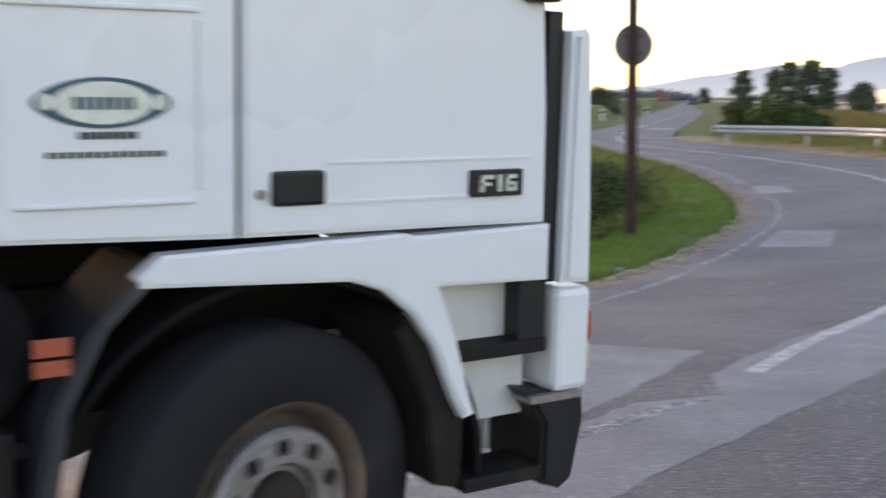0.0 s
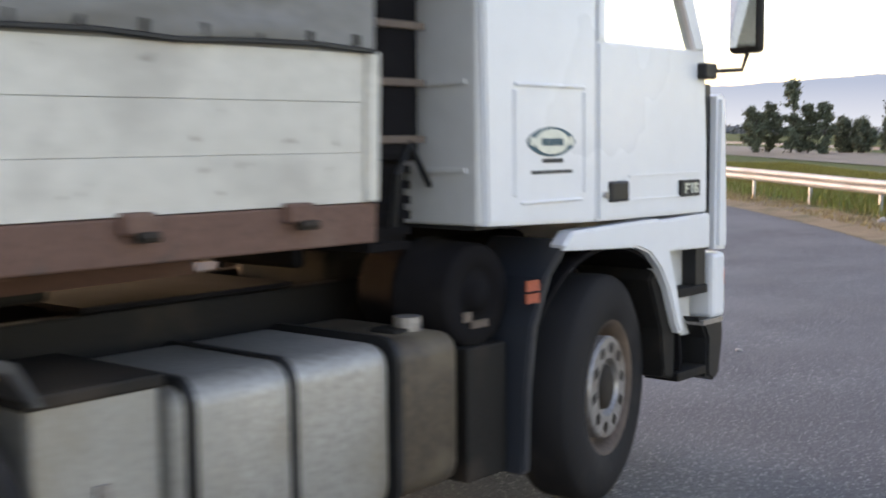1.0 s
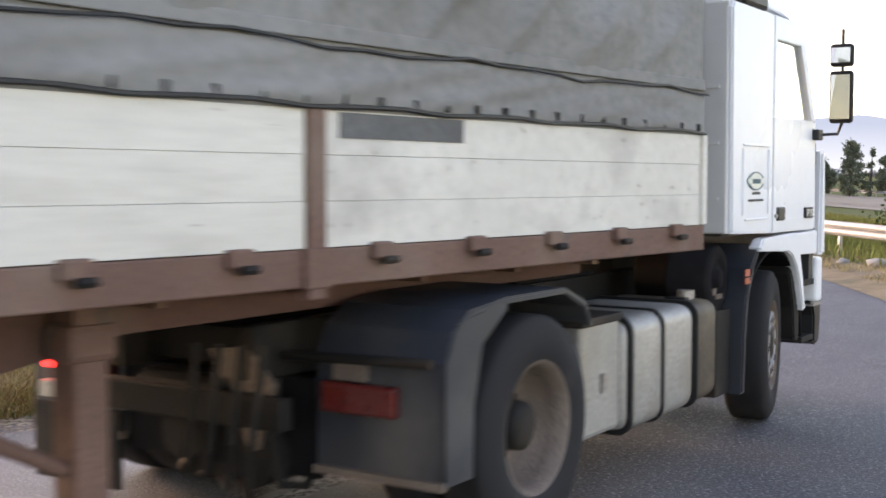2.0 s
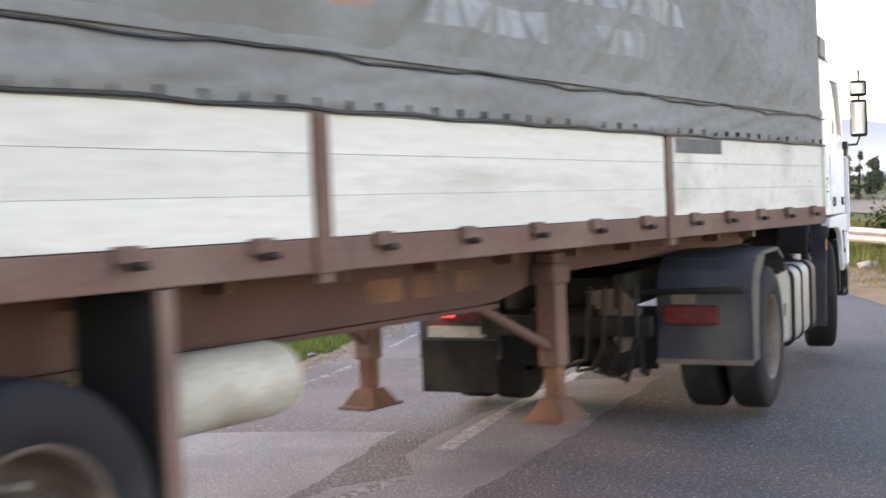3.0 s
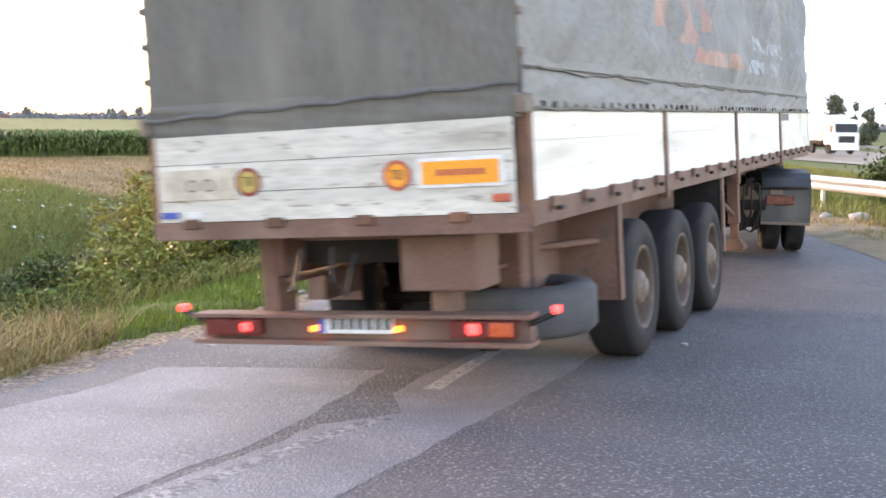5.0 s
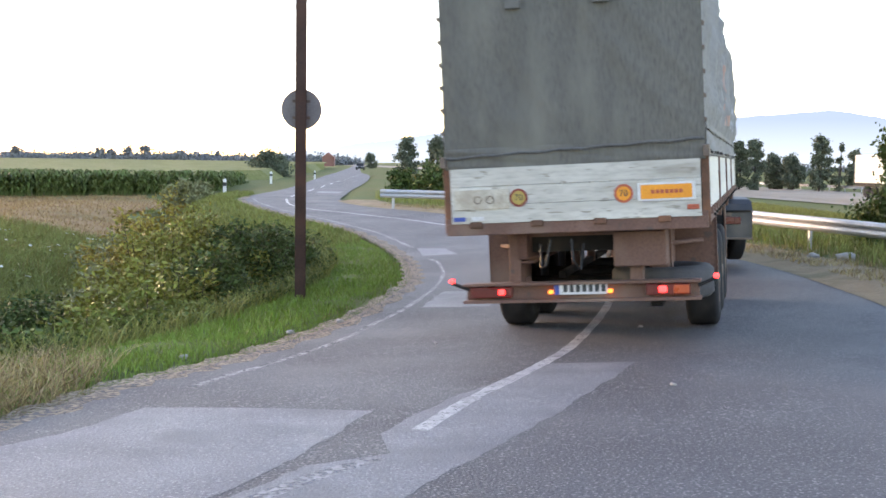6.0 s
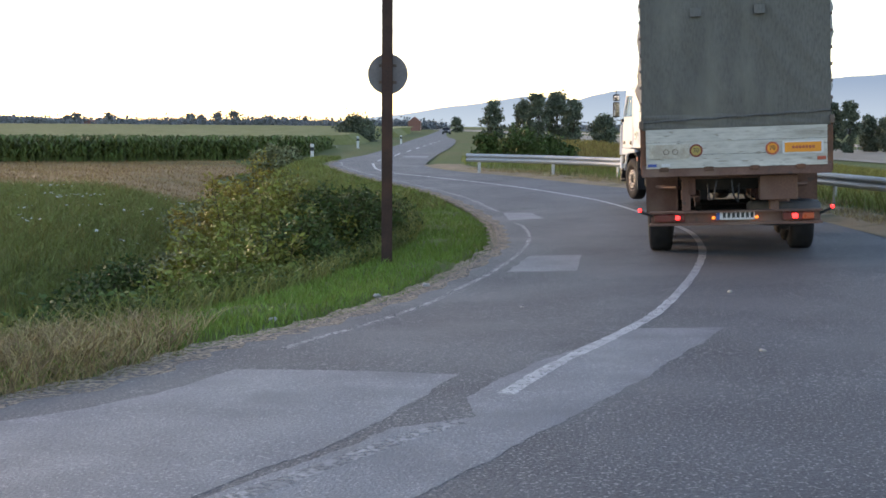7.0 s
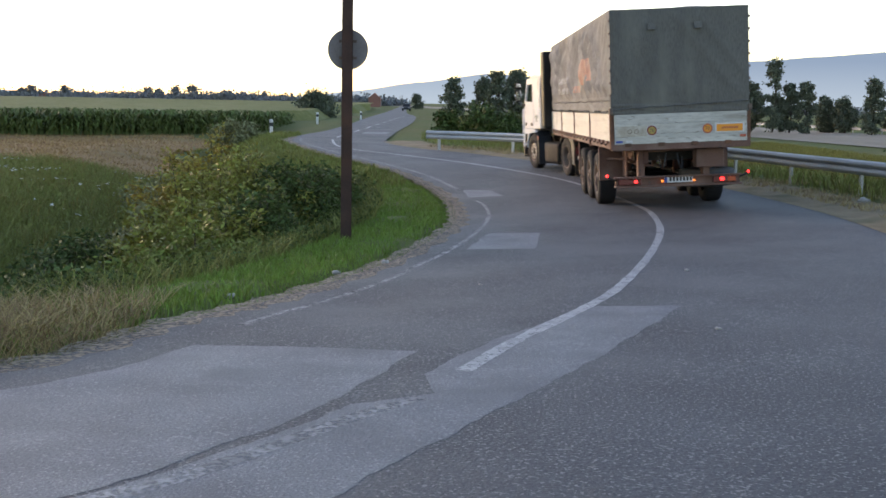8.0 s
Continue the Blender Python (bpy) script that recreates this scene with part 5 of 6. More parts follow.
# ---- guard rails ----
def w_beam(name, pts, z_top, mat, parent, height):
    c = smooth_line(pts, 8)
    d = np.gradient(c, axis=0)
    d /= np.linalg.norm(d, axis=1)[:, None]
    nrm = np.column_stack([-d[:, 1], d[:, 0]])
    prof = [(0.0, 0.0), (0.05, -0.03), (0.07, -0.08), (0.05, -0.12), (0.0, -0.15), (0.05, -0.18), (0.07, -0.23), (0.05, -0.28), (0.0, -0.31)]
    back = [(o - 0.006, z) for o, z in prof[::-1]]
    ring = prof + back
    zg = height(c[:, 0], c[:, 1])
    verts, faces = [], []
    m = len(ring)
    for i in range(len(c)):
        for o, z in ring:
            verts.append((c[i, 0] + nrm[i, 0] * o, c[i, 1] + nrm[i, 1] * o, zg[i] + z_top + z))
    for i in range(len(c) - 1):
        for k in range(m):
            j = (k + 1) % m
            faces.append((i * m + k, i * m + j, (i + 1) * m + j, (i + 1) * m + k))
    return hang(name, sheet_mesh(name, verts, faces), mat, parent, smooth=False), c, nrm, zg


def guard_rail(pts, spacing, label, z_top=0.72, height=None, zoff=0.0):
    h = height or (lambda a, b: np.full(len(a), 0.0 + zoff))
    e = empty("guard_rail")
    tagged(e, label, "guard rail", "guard rails")
    beam, c, nrm, zg = w_beam("beam", pts, z_top, GALV, e, h)
    s = np.concatenate([[0], np.cumsum(np.linalg.norm(np.diff(c, axis=0), axis=1))])
    for k in range(int(s[-1] / spacing) + 1):
        q = 0.3 + k * spacing
        if q > s[-1]:
            break
        x, y = np.interp(q, s, c[:, 0]), np.interp(q, s, c[:, 1])
        nx, ny = np.interp(q, s, nrm[:, 0]), np.interp(q, s, nrm[:, 1])
        z = float(np.interp(q, s, zg))
        p = part("post", a_box(-0.05, 0.05, -0.07, -0.01, -0.9, z_top - 0.04, bevel=0.006), GALV, e)
        p.matrix_basis = pose(x, y, z, 0, 0, math.degrees(math.atan2(-nx, ny)))
    return e


guard_rail([(9.8, 12), (9.75, 16), (9.5, 19.5), (9.2, 22.8), (8.8, 25.4), (8.35, 28), (7.8, 31.4), (7.0, 35), (5.8, 38.6), (4.2, 41.8), (2.5, 43.8), (1.0, 45), (-0.7, 46)], 3.3, "galvanised steel guard rail round the outside of the bend", zoff=-0.02)
# the far main road with its dusty verge and rail
FAR_Y = np.linspace(1400, -120, 80)
FAR_X = 41 + (107 - FAR_Y) * 0.1117
tagged(strip("road_verge", np.column_stack([FAR_X - 8.5, FAR_Y]), np.column_stack([FAR_X + 16, FAR_Y]), 0.08, SLIP, 8, ground_z), "pale dusty verge of the main road", "road verge", kind="structure")
tagged(strip("main_road", np.column_stack([FAR_X - 4, FAR_Y]), np.column_stack([FAR_X + 5, FAR_Y]), 0.12, SLIP, 4, ground_z), "distant straight main road", "road", kind="structure")
guard_rail([(57 + (107 - y) * 0.1117, y) for y in (420, 330, 260, 210, 175, 150, 130, 110, 90, 70, 50)], 4.0, "distant galvanised guard rail along the main road", z_top=0.8, height=ground_z)


# ---- plants ----
def blades(name, xy, zs, h, w, mat, lean=0.4, seed=1, label="", category="grass"):
    """Many bent grass blades of three triangles each, as one sheet of stuff."""
    rng = np.random.default_rng(seed)
    n = len(xy)
    a = rng.uniform(0, 2 * np.pi, n)
    hh = h * rng.uniform(0.45, 1.15, n)
    ww = w * rng.uniform(0.6, 1.3, n)
    dx, dy = np.cos(a), np.sin(a)
    la, lm = rng.uniform(0, 2 * np.pi, n), lean * hh * rng.uniform(0.2, 1.3, n)
    lx, ly = np.cos(la) * lm, np.sin(la) * lm
    base = np.column_stack([xy, zs])
    off = np.column_stack([dx * ww / 2, dy * ww / 2, 0 * a])
    mid = base + np.column_stack([lx * 0.35, ly * 0.35, hh * 0.6])
    tip = base + np.column_stack([lx, ly, hh])
    v = np.stack([base - off, base + off, mid + off * 0.7, mid - off * 0.7, tip], 1).reshape(-1, 3)
    idx = np.arange(n) * 5
    quads = np.column_stack([idx, idx + 1, idx + 2, idx + 3]).tolist()
    tris = np.column_stack([idx + 3, idx + 2, idx + 4]).tolist()
    me = sheet_mesh(name, v.tolist(), quads + tris)
    return tagged(hang(name, me, mat), label, category, kind="stuff")


def scatter(n, x0, x1, y0, y1, seed, keep):
    rng = np.random.default_rng(seed)
    x, y = rng.uniform(x0, x1, n), rng.uniform(y0, y1, n)
    k = keep(x, y, rng.uniform(0, 1, n))
    return np.column_stack([x[k], y[k]])


def left_of(x, y, lo, hi):
    d, s = to_line(x, y, LEFT_C)
    return (s > 0) & (d > lo) & (d < hi)


def right_of(x, y, lo, hi):
    d, s = to_line(x, y, RIGHT_C)
    return (s < 0) & (d > lo) & (d < hi)


def patchy(x, y, f, seed=0.0):
    return np.array([noise.noise((a * f + seed, b * f, seed)) for a, b in zip(x, y)]) * 0.5 + 0.5


p = scatter(330000, -9, 1, 6, 42, 11, lambda x, y, r: left_of(x, y, 0.1, 2.4) & (r < np.clip(13 / y, 0.2, 1.0)) & ((y > 15) | left_of(x, y, 0.1, 1.45)))
blades("verge_grass", p, ground_z(p[:, 0], p[:, 1]), 0.1, 0.011, GRASS, 0.8, 12, "fresh green mown grass on the road verge")
p = scatter(26000, -9, 0.6, 5, 26, 13, lambda x, y, r: left_of(x, y, 0.0, 0.4) & (r < 0.5 + 0.5 * np.sin(x * 3 + y)))
blades("edge_litter", p, ground_z(p[:, 0], p[:, 1]) + 0.01, 0.05, 0.01, GRASS_STRAW, 1.6, 14, "dry clippings along the asphalt edge")
p = scatter(60000, -9, -2.2, 5, 11, 15, lambda x, y, r: left_of(x, y, 0.12, 1.5) & (r < np.clip((11.2 - y) / 2.6, 0, 1)) & (patchy(x, y, 1.6, 2.0) > 0.42))
blades("dry_grass_tuft", p, ground_z(p[:, 0], p[:, 1]), 0.24, 0.009, GRASS_STRAW, 1.7, 16, "matted straw-coloured dry grass at the verge")
p = scatter(260000, -24, -0.5, 8, 44, 17, lambda x, y, r: left_of(x, y, 1.5, 20) & (r < np.clip(18 / y, 0.25, 1.0)))
blades("ditch_grass", p, ground_z(p[:, 0], p[:, 1]), 0.4, 0.014, GRASS_DIM, 1.0, 18, "tall dull green grass in the ditch and meadow")
p = scatter(110000, -30, -1, 30, 64, 19, lambda x, y, r: left_of(x, y, 0.3, 26) & ~((x < -0.146 * y - 3.9) & (y > 40)))
blades("meadow_grass", p, ground_z(p[:, 0], p[:, 1]), 0.2, 0.03, GRASS_DIM, 0.8, 20, "rough meadow grass beside the road")


def weeds(name, n, x0, x1, y0, y1, seed, keep, low, high, size, mat, label):
    """Broad-leaved weeds of uneven height, thick with small leaves."""
    q = scatter(n, x0, x1, y0, y1, seed, keep)
    rng = np.random.default_rng(seed)
    m = len(q)
    tall = low + (high - low) * np.clip(1.6 * patchy(q[:, 0], q[:, 1], 0.9, seed * 0.37) - 0.3, 0, 1) * rng.uniform(0.5, 1, m)
    c = np.column_stack([q, ground_z(q[:, 0], q[:, 1]) + tall * rng.uniform(0.15, 1, m) ** 0.6])
    u, w = rng.normal(size=(m, 3)), rng.normal(size=(m, 3))
    u[:, 2] *= 0.6
    u /= np.linalg.norm(u, axis=1)[:, None]
    w = np.cross(u, w)
    w /= np.linalg.norm(w, axis=1)[:, None] + 1e-9
    sz = (size * rng.uniform(0.5, 1.4, m) * np.clip(q[:, 1] / 16, 0.8, 2.2))[:, None]
    v = np.stack([c - u * sz, c - w * sz * 0.4, c + u * sz, c + w * sz * 0.4], 1).reshape(-1, 3)
    tagged(hang(name, sheet_mesh(name, v.tolist(), [(4 * i, 4 * i + 1, 4 * i + 2, 4 * i + 3) for i in range(m)]), mat), label, "weeds", kind="stuff")


weeds("ditch_weeds", 90000, -16, -1, 8, 34, 51, lambda x, y, r: left_of(x, y, 1.5, 5.5) & (r < np.clip(15 / y, 0.3, 1)), 0.15, 0.5, 0.035, LEAF_DARK, "dark green weeds crowding the ditch")
weeds("meadow_weeds", 80000, -26, -2.5, 9, 43, 52, lambda x, y, r: left_of(x, y, 4, 22) & (r < np.clip(18 / y, 0.3, 1)), 0.1, 0.4, 0.03, GRASS_DIM, "olive green weeds over the meadow")


p = scatter(26000, -24, -3, 12, 44, 61, lambda x, y, r: left_of(x, y, 3, 20) & (patchy(x, y, 0.5, 11.0) > 0.5))
blades("dry_stalks", p, ground_z(p[:, 0], p[:, 1]), 0.5, 0.012, GRASS_GOLD, 0.5, 62, "thin dry stalks standing among the weeds", "stalks")


def soil_zone(x, y):
    return (y > 40.5 + 0.6 * np.sin(x)) & (y < 65.5 + 0.19 * (x + 62)) & (x < -0.146 * y - 3.9 + 0.8 * np.sin(y * 0.4)) & (x > -60)


def build_soil():
    gx, gy = np.arange(-46, -5, 0.4), np.arange(39.6, 78, 0.4)
    X, Y = np.meshgrid(gx, gy)
    ok = soil_zone(X, Y)
    ids = -np.ones(X.shape, int)
    xs, ys = X[ok], Y[ok]
    ids[ok] = np.arange(len(xs))
    faces = []
    for j in range(len(gy) - 1):
        for i in range(len(gx) - 1):
            q = (ids[j, i], ids[j, i + 1], ids[j + 1, i + 1], ids[j + 1, i])
            if min(q) >= 0:
                faces.append(tuple(int(k) for k in q))
    me = sheet_mesh("stubble_field", np.column_stack([xs, ys, ground_z(xs, ys) + 0.08 + 0.03 * np.sin(xs * 2) * np.sin(ys * 1.3)]), faces)
    tagged(hang("stubble_field", me, SOIL, smooth=True), "dry reddish-brown stubble field", "field", kind="structure")


build_soil()
p = scatter(80000, -45, -6, 40, 77, 21, lambda x, y, r: soil_zone(x, y))
blades("stubble", p, ground_z(p[:, 0], p[:, 1]), 0.2, 0.035, GRASS_RUST, 0.9, 22, "dry brown stubble field", "stubble")
p = scatter(1300, -26, -6.5, 24, 40, 23, lambda x, y, r: patchy(x, y, 0.35, 3.0) > 0.55)
blades("white_flowers", p, ground_z(p[:, 0], p[:, 1]) + 0.42, 0.04, 0.075, FLOWER, 2.5, 24, "white umbel flowers over the meadow", "flowers")
p = scatter(60000, -2, 16, 10, 62, 25, lambda x, y, r: right_of(x, y, 1.6, 12) & (r < np.clip(26 / y, 0.2, 1)))
blades("roadside_grass", p, ground_z(p[:, 0], p[:, 1]), 0.38, 0.028, GRASS_DIM, 0.7, 26, "uneven grass below the guard rail")
p = scatter(90000, -1, 13, 10, 48, 27, lambda x, y, r: right_of(x, y, 0.35, 3.6) & (patchy(x, y, 0.9, 7.0) > 0.42))
blades("roadside_dry_grass", p, ground_z(p[:, 0], p[:, 1]) + 0.01, 0.12, 0.014, GRASS_DRY, 1.7, 28, "dry cut grass along the gravel shoulder")
p = scatter(70000, -2, 32, 38, 120, 29, lambda x, y, r: (x > 0.012 * y - 1.2) & right_of(x, y, 4, 60) & (x < 11.5 + (60 - y) * 0.02 + np.clip((58 - y) * 0.35, 0, 9)))
blades("golden_meadow", p, ground_z(p[:, 0], p[:, 1]), 0.55, 0.06, GRASS_GOLD, 0.6, 30, "golden dry meadow beyond the rail")
p = scatter(120000, 8, 34, 22, 100, 31, lambda x, y, r: right_of(x, y, 5, 30) & (x > 10 - 0.1 * (y - 40)) & (x < 31))
blades("field_grass", p, ground_z(p[:, 0], p[:, 1]), 0.3, 0.04, GRASS_PASTURE, 0.8, 32, "yellow-green pasture grass beyond the rail")


def leaf_cloud(blobs, n, size, seed, flat=0.6):
    """Leaves as small folded quads, thick near the surface of overlapping uneven lobes."""
    rng = np.random.default_rng(seed)
    vol = np.array([b[3] * b[4] for b in blobs])
    pick = rng.choice(len(blobs), n, p=vol / vol.sum())
    b = np.array(blobs)[pick]
    d = rng.normal(size=(n, 3))
    d /= np.linalg.norm(d, axis=1)[:, None]
    r = rng.uniform(0.2, 1.0, n) ** 0.5 * (1 + 0.4 * rng.normal(size=n))
    c = b[:, :3] + d * np.column_stack([b[:, 3], b[:, 3], b[:, 4]]) * r[:, None]
    u = rng.normal(size=(n, 3))
    u /= np.linalg.norm(u, axis=1)[:, None]
    w = np.cross(u, rng.normal(size=(n, 3)))
    w /= np.linalg.norm(w, axis=1)[:, None] + 1e-9
    s = size * rng.uniform(0.5, 1.4, n)[:, None]
    v = np.stack([c - u * s, c - w * s * flat, c + u * s, c + w * s * flat], 1).reshape(-1, 3)
    return v, [(4 * i, 4 * i + 1, 4 * i + 2, 4 * i + 3) for i in range(n)]


def plant(name, x, y, blobs, n, size, mat, seed, label, category="shrub", trunk=None, z=None, kind=""):
    e = empty(name)
    z = float(ground_z([x], [y])[0]) if z is None else z
    e.location = (x, y, z)
    tagged(e, label, category, kind=kind)
    if trunk:
        bm = bmesh.new()
        th, tr = trunk
        rod(bm, (0, 0, -0.2), (0.05 * th, 0.02 * th, th * 0.55), tr, 10, tr * 0.7)
        rod(bm, (0.05 * th, 0.02 * th, th * 0.52), (0.03 * th, 0, th), tr * 0.7, 8, tr * 0.3)
        rng = random.Random(seed)
        for bx, by, bz, br, bh in blobs[:7]:
            h0 = th * rng.uniform(0.35, 0.8)
            rod(bm, (0.04 * th * h0 / th, 0.01, h0), (bx * 0.8, by * 0.8, bz), tr * 0.35, 6, tr * 0.1)
        part("trunk", bm, BARK, e)
    v, f = leaf_cloud(blobs, n, size, seed)
    hang("crown" if trunk else "foliage", sheet_mesh(name, v.tolist(), f), mat, e)
    return e


def lobes(seed, n, rx, h0, h1, r, taper=0.4):
    rng = random.Random(seed)
    out = []
    for i in range(n):
        t = rng.random()
        z = h0 + (h1 - h0) * t
        k = rx * (1 - taper * abs(2 * t - 0.8))
        out.append((rng.uniform(-k, k), rng.uniform(-k, k), z, r * rng.uniform(0.55, 1.15), r * rng.uniform(0.5, 1.0)))
    return out


def polar(az, d):
    return d * math.sin(radians(az)), d * math.cos(radians(az))


# shrubs in the ditch: many thin upright stems, leafy to the top
def stem_shrub(x, y, r, h, n, mat, seed, label, size=0.042):
    rng = np.random.default_rng(seed)
    e = empty("shrub")
    e.location = (x, y, float(ground_z([x], [y])[0]))
    tagged(e, label, "shrub")
    bm, v = bmesh.new(), []
    stems = 26
    for k in range(stems):
        a, q = rng.uniform(0, 6.28), r * rng.uniform(0, 1) ** 0.6
        top = Vector((q * math.cos(a), q * math.sin(a), h * (1.05 - 0.45 * (q / r) ** 2) * rng.uniform(0.72, 1.08)))
        foot = Vector((top.x * 0.35, top.y * 0.35, -0.1))
        rod(bm, foot, top, 0.012, 5, 0.004)
        m = n // stems
        t = rng.uniform(0.12, 1.0, m) ** 0.7
        spread = (0.3 * r * (1.15 - t))[:, None] + 0.05
        c = np.array(foot)[None] + (np.array(top) - np.array(foot))[None] * t[:, None] + rng.normal(size=(m, 3)) * spread * np.array((1, 1, 0.7))
        u = rng.normal(size=(m, 3)) * np.array((1, 1, 0.6))
        u /= np.linalg.norm(u, axis=1)[:, None]
        w = np.cross(u, rng.normal(size=(m, 3)))
        w /= np.linalg.norm(w, axis=1)[:, None] + 1e-9
        s = size * rng.uniform(0.5, 1.5, m)[:, None]
        v.append(np.stack([c - u * s, c - w * s * 0.42, c + u * s, c + w * s * 0.42], 1).reshape(-1, 3))
    part("trunk", bm, BARK, e)
    v = np.concatenate(v)
    hang("foliage", sheet_mesh("foliage", v.tolist(), [(4 * i, 4 * i + 1, 4 * i + 2, 4 * i + 3) for i in range(len(v) // 4)]), mat, e)


GREEN, DARK, GOLD, GREY, LOW = "leafy green shrub in the ditch", "dark green shrub in the ditch", "yellowing goldenrod clump in the ditch", "grey-green weeds in the ditch", "low green weeds in the ditch"
SHRUBS = [(-12.6, 18.6, 1.0, 1.7, LEAF_SHRUB, GREEN), (-11.2, 19.6, 1.1, 2.2, LEAF_SHRUB, GREEN), (-9.9, 20.4, 1.1, 2.45, LEAF_SHRUB, GREEN), (-8.7, 21.0, 1.0, 2.35, LEAF_SHRUB, GREEN), (-7.6, 20.6, 0.9, 1.8, LEAF_DARK, DARK),
          (-6.7, 21.5, 0.9, 1.6, LEAF_DARK, DARK), (-6.0, 23.5, 1.0, 1.5, LEAF_DARK, DARK), (-11.9, 23.0, 1.2, 2.3, LEAF_YELLOW, GOLD), (-10.8, 24.5, 1.2, 2.5, LEAF_YELLOW, GOLD), (-9.3, 24.0, 1.2, 2.2, LEAF_SHRUB, GREEN),
          (-13.6, 20.6, 1.0, 1.5, LEAF_OLIVE, GREY), (-10.4, 17.2, 0.8, 1.25, LEAF_SHRUB, GREEN), (-8.9, 18.0, 0.8, 1.35, LEAF_DARK, DARK), (-11.8, 15.6, 0.7, 0.9, LEAF, LOW), (-7.6, 25.5, 1.2, 1.7, LEAF_DARK, DARK),
          (-14.8, 14.2, 0.8, 0.75, LEAF, LOW), (-17.6, 14.6, 0.9, 0.9, LEAF, LOW), (-18.4, 12.6, 0.8, 0.8, LEAF_DARK, LOW), (-16.4, 20.5, 1.1, 0.9, LEAF_DARK, LOW), (-12.6, 29.0, 1.3, 1.4, LEAF_OLIVE, GREY), (-6.4, 29.0, 1.1, 1.4, LEAF_DARK, DARK)]
for i, (az, d, r, h, m, lab) in enumerate(SHRUBS):
    x, y = polar(az, d)
    stem_shrub(x, y, r, h, 9000 if h > 1.3 else 6000, m, 200 + i, lab)
for i, (az, d, r, h) in enumerate([(-10.15, 56, 1.0, 1.3), (-9.4, 58, 0.8, 0.9), (-11.0, 50, 0.8, 0.7)]):
    x, y = polar(az, d)
    plant("olive_shrub", x, y, lobes(140 + i, 26, r * 0.75, 0.15, h, r * 0.34, 0.3), 6000, 0.07, LEAF_OLIVE, 240 + i, "round grey-green bush at the field edge")
x, y = polar(22.6, 28.0)
plant("roadside_bush", x, y, lobes(150, 22, 0.55, 0.1, 2.4, 0.42, 0.6), 9000, 0.05, LEAF_DARK, 250, "dense dark green bush behind the guard rail")
x, y = polar(24.2, 27.0)
plant("roadside_bush", x, y, lobes(151, 16, 0.7, 0.1, 1.9, 0.45, 0.5), 6000, 0.05, LEAF_DARK, 251, "dense dark green bush behind the guard rail")
for i, (az, d, r, h) in enumerate([(1.4, 62, 1.0, 1.6), (2.0, 60, 1.1, 1.9), (2.7, 61, 1.0, 1.5), (0.2, 70, 0.8, 1.3), (3.6, 63, 1.2, 1.4)]):
    x, y = polar(az, d)
    plant("meadow_bush", x, y, lobes(160 + i, 10, r * 0.8, 0.1, h, r * 0.5, 0.4), 2600, 0.1, LEAF_DARK, 260 + i, "dark green bush in the golden meadow")

# trees: bearing, distance, half width, height
TREES = [(0.35, 165, 1.9, 5.6, "dark leafy field tree"), (1.75, 135, 1.7, 5.0, "dark leafy field tree"), (2.45, 132, 1.7, 5.7, "dark leafy field tree"), (3.3, 138, 1.8, 6.2, "dark leafy field tree"), (4.1, 134, 1.4, 5.2, "dark leafy field tree"),
         (-1.35, 330, 1.9, 4.6, "small far tree beside the road"), (13.5, 150, 1.5, 4.9, "dark tree by the main road"), (14.2, 152, 1.6, 5.3, "dark tree by the main road"), (15.15, 150, 1.7, 8.2, "tall dark poplar-like tree"),
         (15.9, 151, 1.4, 5.2, "dark tree by the main road"), (16.55, 150, 1.4, 5.6, "dark tree by the main road"), (17.5, 160, 1.6, 3.9, "low tree by the main road"), (18.3, 158, 1.8, 3.6, "low tree by the main road"),
         (19.45, 150, 1.6, 5.8, "round-crowned tree by the main road"), (20.3, 152, 1.5, 5.2, "sparse spreading tree by the main road"), (20.95, 165, 1.3, 4.4, "small round tree by the main road"), (9.9, 420, 2.0, 6.0, "hazy far tree on the plain"),
         (5.6, 150, 2.0, 3.6, "dark tree by the main road"), (11.5, 400, 1.6, 4.4, "hazy far tree on the plain"), (-6.1, 130, 2.4, 2.9, "dark bush by the far road"), (23, 150, 2.0, 4.6, "dark tree by the main road")]
for i, (az, d, r, h, lab) in enumerate(TREES):
    x, y = polar(az, d)
    thin = "sparse" in lab
    low = max(0.0, -0.33 - float(ground_z([x], [y])[0]))
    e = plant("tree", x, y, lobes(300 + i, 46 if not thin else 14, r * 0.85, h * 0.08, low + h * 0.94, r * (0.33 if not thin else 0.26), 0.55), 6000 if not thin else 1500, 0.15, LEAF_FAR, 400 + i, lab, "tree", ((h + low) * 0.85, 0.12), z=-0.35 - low)


